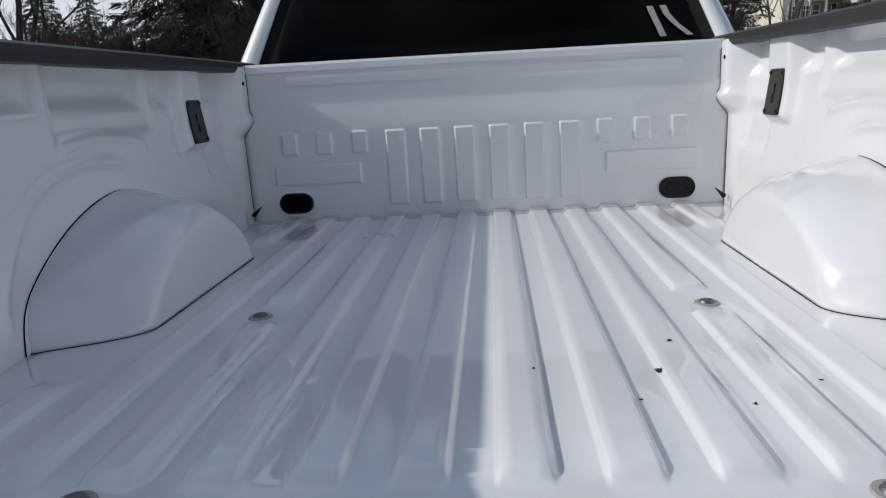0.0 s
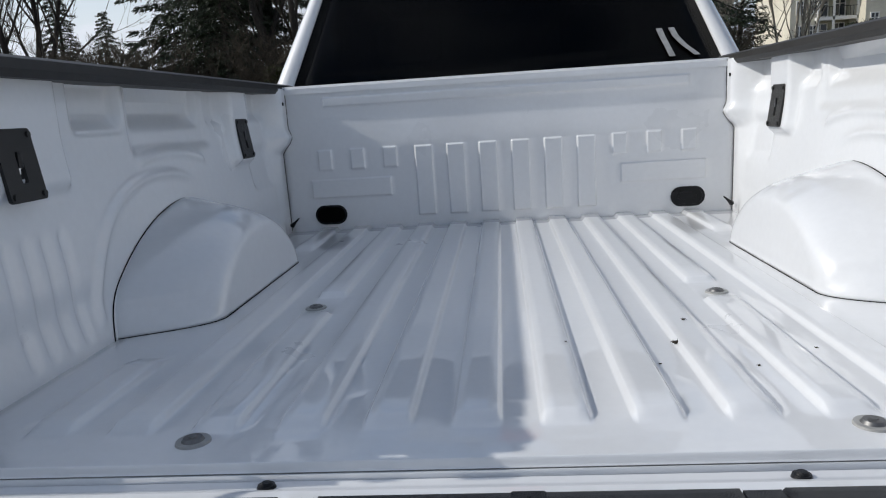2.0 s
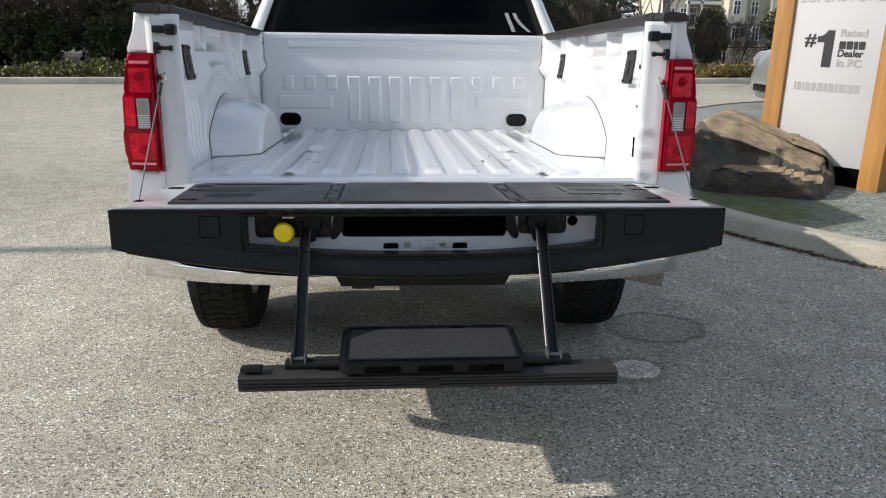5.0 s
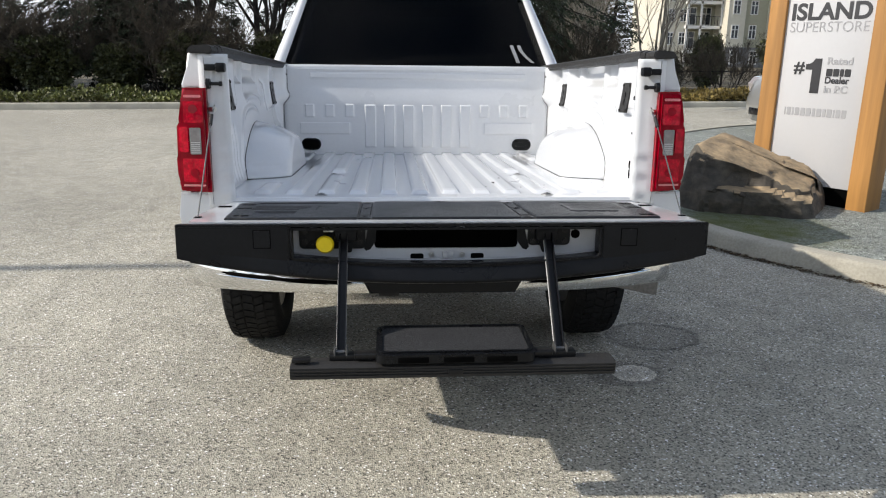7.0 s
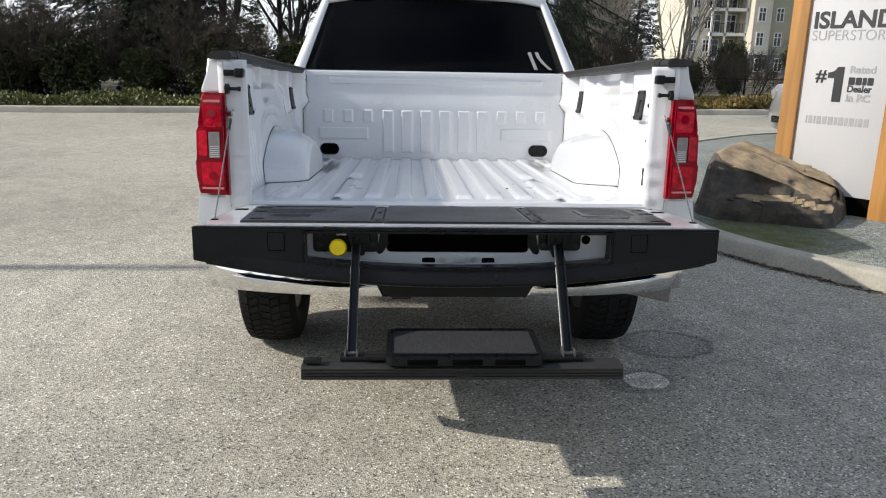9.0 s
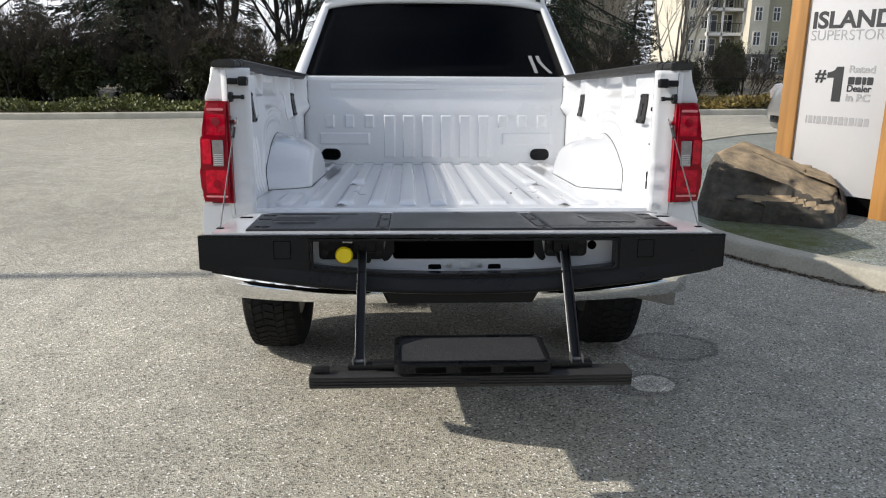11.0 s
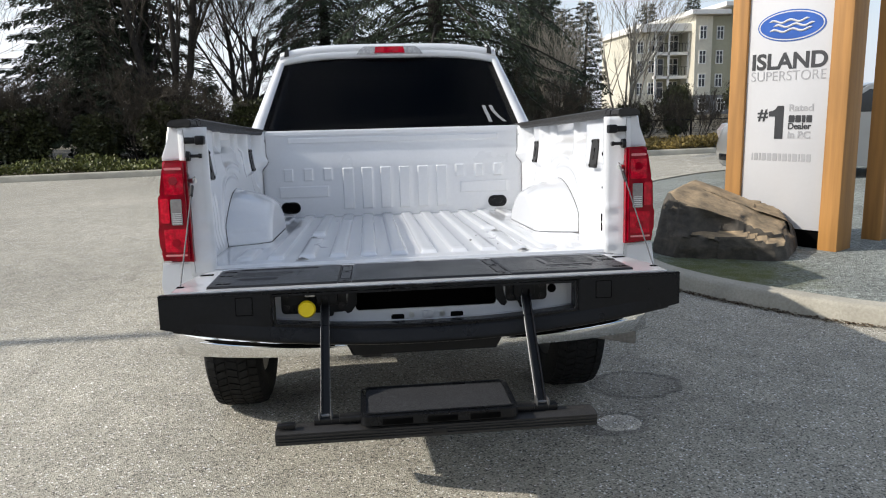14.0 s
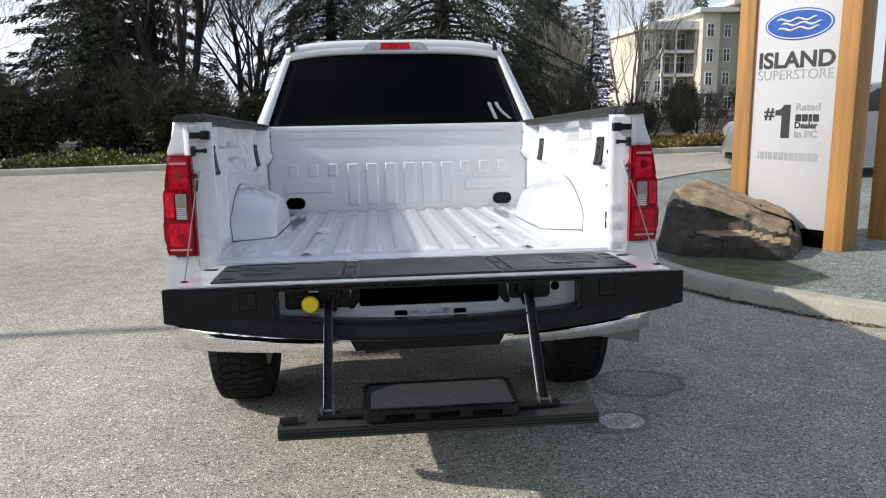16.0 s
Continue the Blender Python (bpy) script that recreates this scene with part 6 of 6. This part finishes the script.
for k in range(30):
    x = -26 + 1.45 * k + rb.uniform(-0.5, 0.5)
    if x > 14:
        break
    put(brush, scaled(x, rb.uniform(20.3, 23.5), rb.uniform(0.6, 1.05) * (0.62 if x > 6.5 else 1), rb.uniform(0, 360)))
ever = shrub(31, 1.5, 1.3, 1.25, 9000, LEAF_OLIVE, "rounded dark evergreen shrub behind the fence", "evergreen_shrub", "evergreen shrubs behind the fence", 0.12)
ever.matrix_world = pose(12.2, 26.0, 0.05, 0, 0, 0) @ Matrix.Diagonal((0.48, 0.5, 0.98, 1))
for x, y, s, r in ((9.6, 25.2, 0.65, 60), (14.2, 25.5, 0.5, 120), (-3.6, 21.6, 0.85, 200), (-2.0, 22.8, 1.0, 10), (-8.4, 21.4, 0.7, 300), (-14.0, 21.2, 0.8, 100), (-18, 21.6, 0.9, 10), (7.2, 22.6, 0.5, 100), (16, 28, 1.1, 40), (-10.4, 20.9, 0.8, 30), (-6.2, 21.2, 0.85, 250), (-12.4, 21.0, 0.75, 160), (-16, 21.3, 0.9, 80)):
    put(ever, scaled(x, y, s, r))
# unseen firs added behind the camera, mirrored by glass and paint to darken them
for x, y, s, r in tuple((-34 + 4.6 * k, -27.0 - 4.0 * (k % 3), 0.85 + 0.12 * (k % 4), 57 * k) for k in range(15)):
    put(fir, scaled(x, y, s, r))
pole = empty("utility_pole", pose(0.6, -16.0, 0), "tall wooden utility pole with wires", "utility pole")
bm = BM()
cyl(bm, (0, 0, -0.2), (0, 0, 9.0), 0.14, 0.10, 12)
part("mast", bm, BARK, pole)
bm = BM()
box(bm, -1.1, 1.1, -0.06, 0.06, 8.3, 8.45, 0.01)
part("crossarm", bm, BARK, pole)
for dx in (-1.0, 1.0):
    bm = BM()
    tube(bm, [(dx - 40, 3, 9.3), (dx - 20, 1.2, 8.5), (dx, 0, 8.5), (dx + 20, -1.2, 8.5), (dx + 40, -3, 9.3)], 0.02, 5)
    part("wire", bm, METAL_BLACK, pole)
lamp_post = empty("lamp_post", pose(-13.6, 2.06, 0), "tall steel car park lamp post", "lamp post")
bm = BM()
cyl(bm, (0, 0, -0.1), (0, 0, 9.0), 0.085, 0.06, 14)
part("mast", bm, STEEL, lamp_post)
bm = BM()
box(bm, -0.2, 0.2, -0.8, 0.1, 9.0, 9.1, 0.02)
part("lamp_head", bm, STEEL, lamp_post)

# ---- apartment building ----
CREAM = mat("cream_siding", (0.62, 0.585, 0.48), 0.8, grain=0.06, grain_scale=3, stain=0.08, stain_scale=0.3)
OLIVE = mat("olive_siding", (0.36, 0.35, 0.26), 0.8, grain=0.06, grain_scale=3, stain=0.08, stain_scale=0.3)
GREYBASE = mat("grey_stone_base", (0.16, 0.16, 0.16), 0.8, grain=0.15, grain_scale=3, stain=0.1, stain_scale=0.3)
TRIMW = mat("white_trim", (0.72, 0.71, 0.68), 0.6, grain=0.03, grain_scale=4)
PANE = mat("window_pane", (0.03, 0.035, 0.04), 0.05, grain=0.2, grain_scale=0.4)
apt = empty("apartment_building", None, "four-storey cream and olive apartment building beyond the trees", "apartment building")


def wall_part(x0, x1, y0, y1, z0, z1, m):
    bm = BM()
    box(bm, x0, x1, y0, y1, z0, z1)
    return part("wall", bm, m, apt, smooth=False)


def apt_window(x, z, y, w=1.0, h=1.5):
    bm = BM()
    frame_prism(bm, rrect(x - w / 2, x + w / 2, z, z + h, 0.01, 1), rrect(x - w / 2 + 0.10, x + w / 2 - 0.10, z + 0.1, z + h - 0.1, 0.01, 1), lambda a, b, d: (a, d, b), y - 0.08, y + 0.02)
    box(bm, x - 0.05, x + 0.05, y - 0.07, y, z + 0.08, z + h - 0.08)
    box(bm, x - w / 2 + 0.08, x + w / 2 - 0.08, y - 0.07, y, z + h * 0.62, z + h * 0.62 + 0.08)
    wn = part("window", bm, TRIMW, apt, smooth=False)
    bm = BM()
    box(bm, x - w / 2 + 0.05, x + w / 2 - 0.05, y - 0.03, y + 0.01, z + 0.05, z + h - 0.05)
    part("pane", bm, PANE, wn, smooth=False)


wall_part(32.4, 35.1, 86.5, 98, -1, 9.95, CREAM)
wall_part(35.1, 39.4, 88.2, 98, -1, 9.95, OLIVE)
wall_part(39.4, 41.5, 84.4, 98, 2.4, 11.7, CREAM)
wall_part(41.5, 44.4, 85.0, 98, 2.4, 11.7, OLIVE)
wall_part(44.4, 47.0, 84.2, 98, 2.4, 12.6, CREAM)
wall_part(47.0, 60.0, 85.0, 98, 2.4, 12.6, OLIVE)
wall_part(39.3, 60.0, 84.1, 98, -1, 2.4, GREYBASE)
for x0, x1, y0, z, h in ((32.0, 34.0, 85.6, 9.95, 0.5), (33.0, 39.45, 85.4, 10.0, 0.95), (38.5, 43.3, 83.4, 11.75, 0.55), (42.4, 60, 83.0, 12.62, 0.5)):
    bm = BM()
    box(bm, x0, x1, y0, 98.5, z, z + h, 0.03)
    part("roof", bm, TRIMW, apt, "white flat roof edge", smooth=False)
for x in (33.4, 34.85):
    for z in (7.55, 5.25, 2.6):
        apt_window(x, z, 86.5, 0.85, 1.5)
for x, y in ((40.35, 84.4), (42.75, 85.0), (45.7, 84.2), (48.6, 85.0), (51.6, 85.0)):
    for z in (8.95, 6.1, 3.35):
        apt_window(x, z, y, 0.92, 1.6)
    apt_window(x, 0.45, 84.1, 0.95, 1.6)
for z in (7.65, 4.85, 2.05):
    bm = BM()
    box(bm, 35.0, 39.4, 85.9, 88.2, z - 0.35, z)
    bal = part("balcony", bm, TRIMW, apt, smooth=False)
    for q in range(12):
        bm = BM()
        box(bm, 35.15 + 0.37 * q, 35.20 + 0.37 * q, 85.96, 86.0, z, z + 1.0)
        part("baluster", bm, METAL_BLACK, bal, smooth=False)
    bm = BM()
    box(bm, 35.1, 39.3, 85.94, 86.02, z + 1.0, z + 1.06)
    part("handrail", bm, METAL_BLACK, bal, smooth=False)
    apt_window(36.3, z + 0.1, 88.2, 1.6, 2.1)
    apt_window(38.3, z + 0.1, 88.2, 1.3, 2.1)
for x in (35.05, 36.7, 39.2):
    bm = BM()
    box(bm, x, x + 0.22, 85.9, 86.12, -1, 10.0)
    part("balcony_post", bm, TRIMW, apt, smooth=False)

# ---- parked silver car, mostly hidden by the sign ----
SILVER = mat("silver_car_paint", (0.42, 0.42, 0.41), 0.3, metal=0.6, coat=1.0, stain=0.03, stain_scale=3)
AMBER = mat("amber_lens", (0.75, 0.16, 0.01), 0.15, coat=1.0, grain=0.1, grain_scale=40)
car = empty("silver_car", pose(6.29, 9.16, 0), "silver estate car parked beyond the sign", "car")
prof = [(0.10, 0.30), (0.02, 0.42), (0.0, 0.62), (0.03, 0.72), (0.10, 0.95), (0.22, 1.06), (0.55, 1.14), (1.15, 1.20), (1.25, 1.22), (1.95, 1.66), (2.3, 1.72), (3.9, 1.70), (4.45, 1.25), (4.58, 1.10), (4.62, 0.55), (4.50, 0.32)]
def car_body(k, v):
    x, z = prof[int(k)]
    a = abs(v)
    nose = 0.22 * a ** 3 * (1 - ss(0.3, 1.2, x))
    return (x + nose, v * 0.90 * (1 - 0.16 * ss(1.2, 1.7, z)) + 0.9, z)
slab("body", list(range(len(prof))), lin(-1, 1, 15), car_body, (0.02, 0, -0.02), SILVER, car)
for s in (-1, 1):
    bm = BM()
    prism(bm, prof, lambda a, b, d: (a + 0.20 * (1 - ss(0.3, 1.2, a)), d, b), 0.9 + s * 0.86, 0.9 + s * 0.885)
    part("flank", bm, SILVER, car)
    bm = BM()
    prism(bm, [(1.35, 1.22), (1.98, 1.60), (3.75, 1.62), (4.2, 1.25)], lambda a, b, d: (a, d, b), 0.9 + s * 0.84, 0.9 + s * 0.90)
    part("side_glass", bm, PANE, car)
    for xc in (0.92, 3.65):
        bm = BM()
        cyl(bm, (xc, 0.9 + s * 0.70, 0.33), (xc, 0.9 + s * 0.92, 0.33), 0.33, 0.325, 32)
        w = part("wheel", bm, RUBBER, car)
        bm = BM()
        cyl(bm, (xc, 0.9 + s * 0.90, 0.33), (xc, 0.9 + s * 0.93, 0.33), 0.21, 0.19, 24)
        part("rim", bm, STEEL, w)
    bm = BM()
    prism(bm, [(0.14, 0.78), (0.10, 0.92), (0.20, 1.04), (0.48, 1.08), (0.42, 0.86)], lambda a, b, d: (a + 0.10, d, b), 0.9 + s * 0.58, 0.9 + s * 0.905, 0.01)
    hl = part("headlamp", bm, CLEAR_LENS, car, "clear headlamp")
    bm = BM()
    prism(bm, [(0.22, 0.82), (0.20, 0.98), (0.32, 1.04), (0.36, 0.86)], lambda a, b, d: (a + 0.09, d, b), 0.9 + s * 0.76, 0.9 + s * 0.912, 0.008)
    part("indicator", bm, AMBER, hl, "amber indicator lens")
bm = BM()
prism(bm, [(1.22, 1.23), (1.93, 1.64), (1.95, 1.60), (1.28, 1.20)], lambda a, b, d: (a - 0.012, d, b + 0.012), 0.18, 1.62)
part("windscreen", bm, PANE, car)
bm = BM()
box(bm, -0.012, 0.10, 0.55, 1.25, 0.40, 0.52, 0.02)
part("grille", bm, PLASTIC, car)

# ---- litter on the bed floor ----
LITTER = mat("dry_leaf_litter", (0.035, 0.026, 0.016), 0.8, grain=0.3, grain_scale=200)
rl = random.Random(12)
for x, y, r in ((0.264, 0.455, 0.0050), (0.300, 0.56, 0.0028), (0.085, 0.46, 0.002), (0.360, 0.35, 0.0022), (0.22, 0.37, 0.0018), (0.47, 0.42, 0.002)):
    bm = BM()
    bmesh.ops.create_icosphere(bm, subdivisions=2, radius=r)
    for v in bm.verts:
        v.co = Vector((v.co.x * 1.5, v.co.y * 0.9, v.co.z * 0.5)) * (1 + 0.5 * noise.noise(v.co * 400))
    for k in range(4):
        a = rl.uniform(0, 6.28)
        tube(bm, [(0, 0, 0.0), (r * 1.2 * math.cos(a), r * 1.2 * math.sin(a), r * 0.6), (r * 2.0 * math.cos(a), r * 2.0 * math.sin(a), -r * 0.2)], [r * 0.12, r * 0.1, r * 0.05], 4)
    ob = tagged(part("dried_leaf_bit", bm, LITTER), "tiny dark dried leaf bit on the bed floor", "debris", "bits of litter in the bed")
    ob.matrix_world = RAKE @ pose(x, y, floor_z(x, y) + r * 0.35, 0, 0, rl.uniform(0, 360))

# ---- leaf litter along the foot of the island kerb ----
lv, lf = [], []
line = [p for p in ISLE if 0.9 < p[1] < 3.4 and p[0] < 4.6]
for k in range(850):
    i = rl.randrange(len(line) - 1)
    f_ = rl.random()
    x, y = line[i][0] + (line[i + 1][0] - line[i][0]) * f_, line[i][1] + (line[i + 1][1] - line[i][1]) * f_
    off = abs(rl.gauss(0, 0.022)) + 0.002
    x, y = x - 0.80 * off, y - 0.60 * off
    z = 0.004 + 0.016 * max(0.0, 1 - off / 0.05) * rl.random()
    w_, l_, a, b_ = rl.uniform(0.003, 0.009), rl.uniform(0.006, 0.020), rl.uniform(0, 6.28), rl.uniform(-0.006, 0.006)
    c_, s__ = math.cos(a), math.sin(a)
    n0 = len(lv)
    for u, v, h in ((-l_, 0, 0.0), (0, w_, b_), (l_, 0, 0.003), (0, -w_, b_)):
        lv.append((x + u * c_ - v * s__, y + u * s__ + v * c_, max(z + h, 0.001)))
    lf.append((n0, n0 + 1, n0 + 2, n0 + 3))
DRIFT = mat("brown_leaf_litter", (0.085, 0.058, 0.033), 0.85, grain=0.3, grain_scale=60, island=0.5)
tagged(raw("leaf_litter_drift", lv, lf, DRIFT, smooth=False), "brown leaf litter drifted along the kerb foot", "leaf litter", kind="stuff")
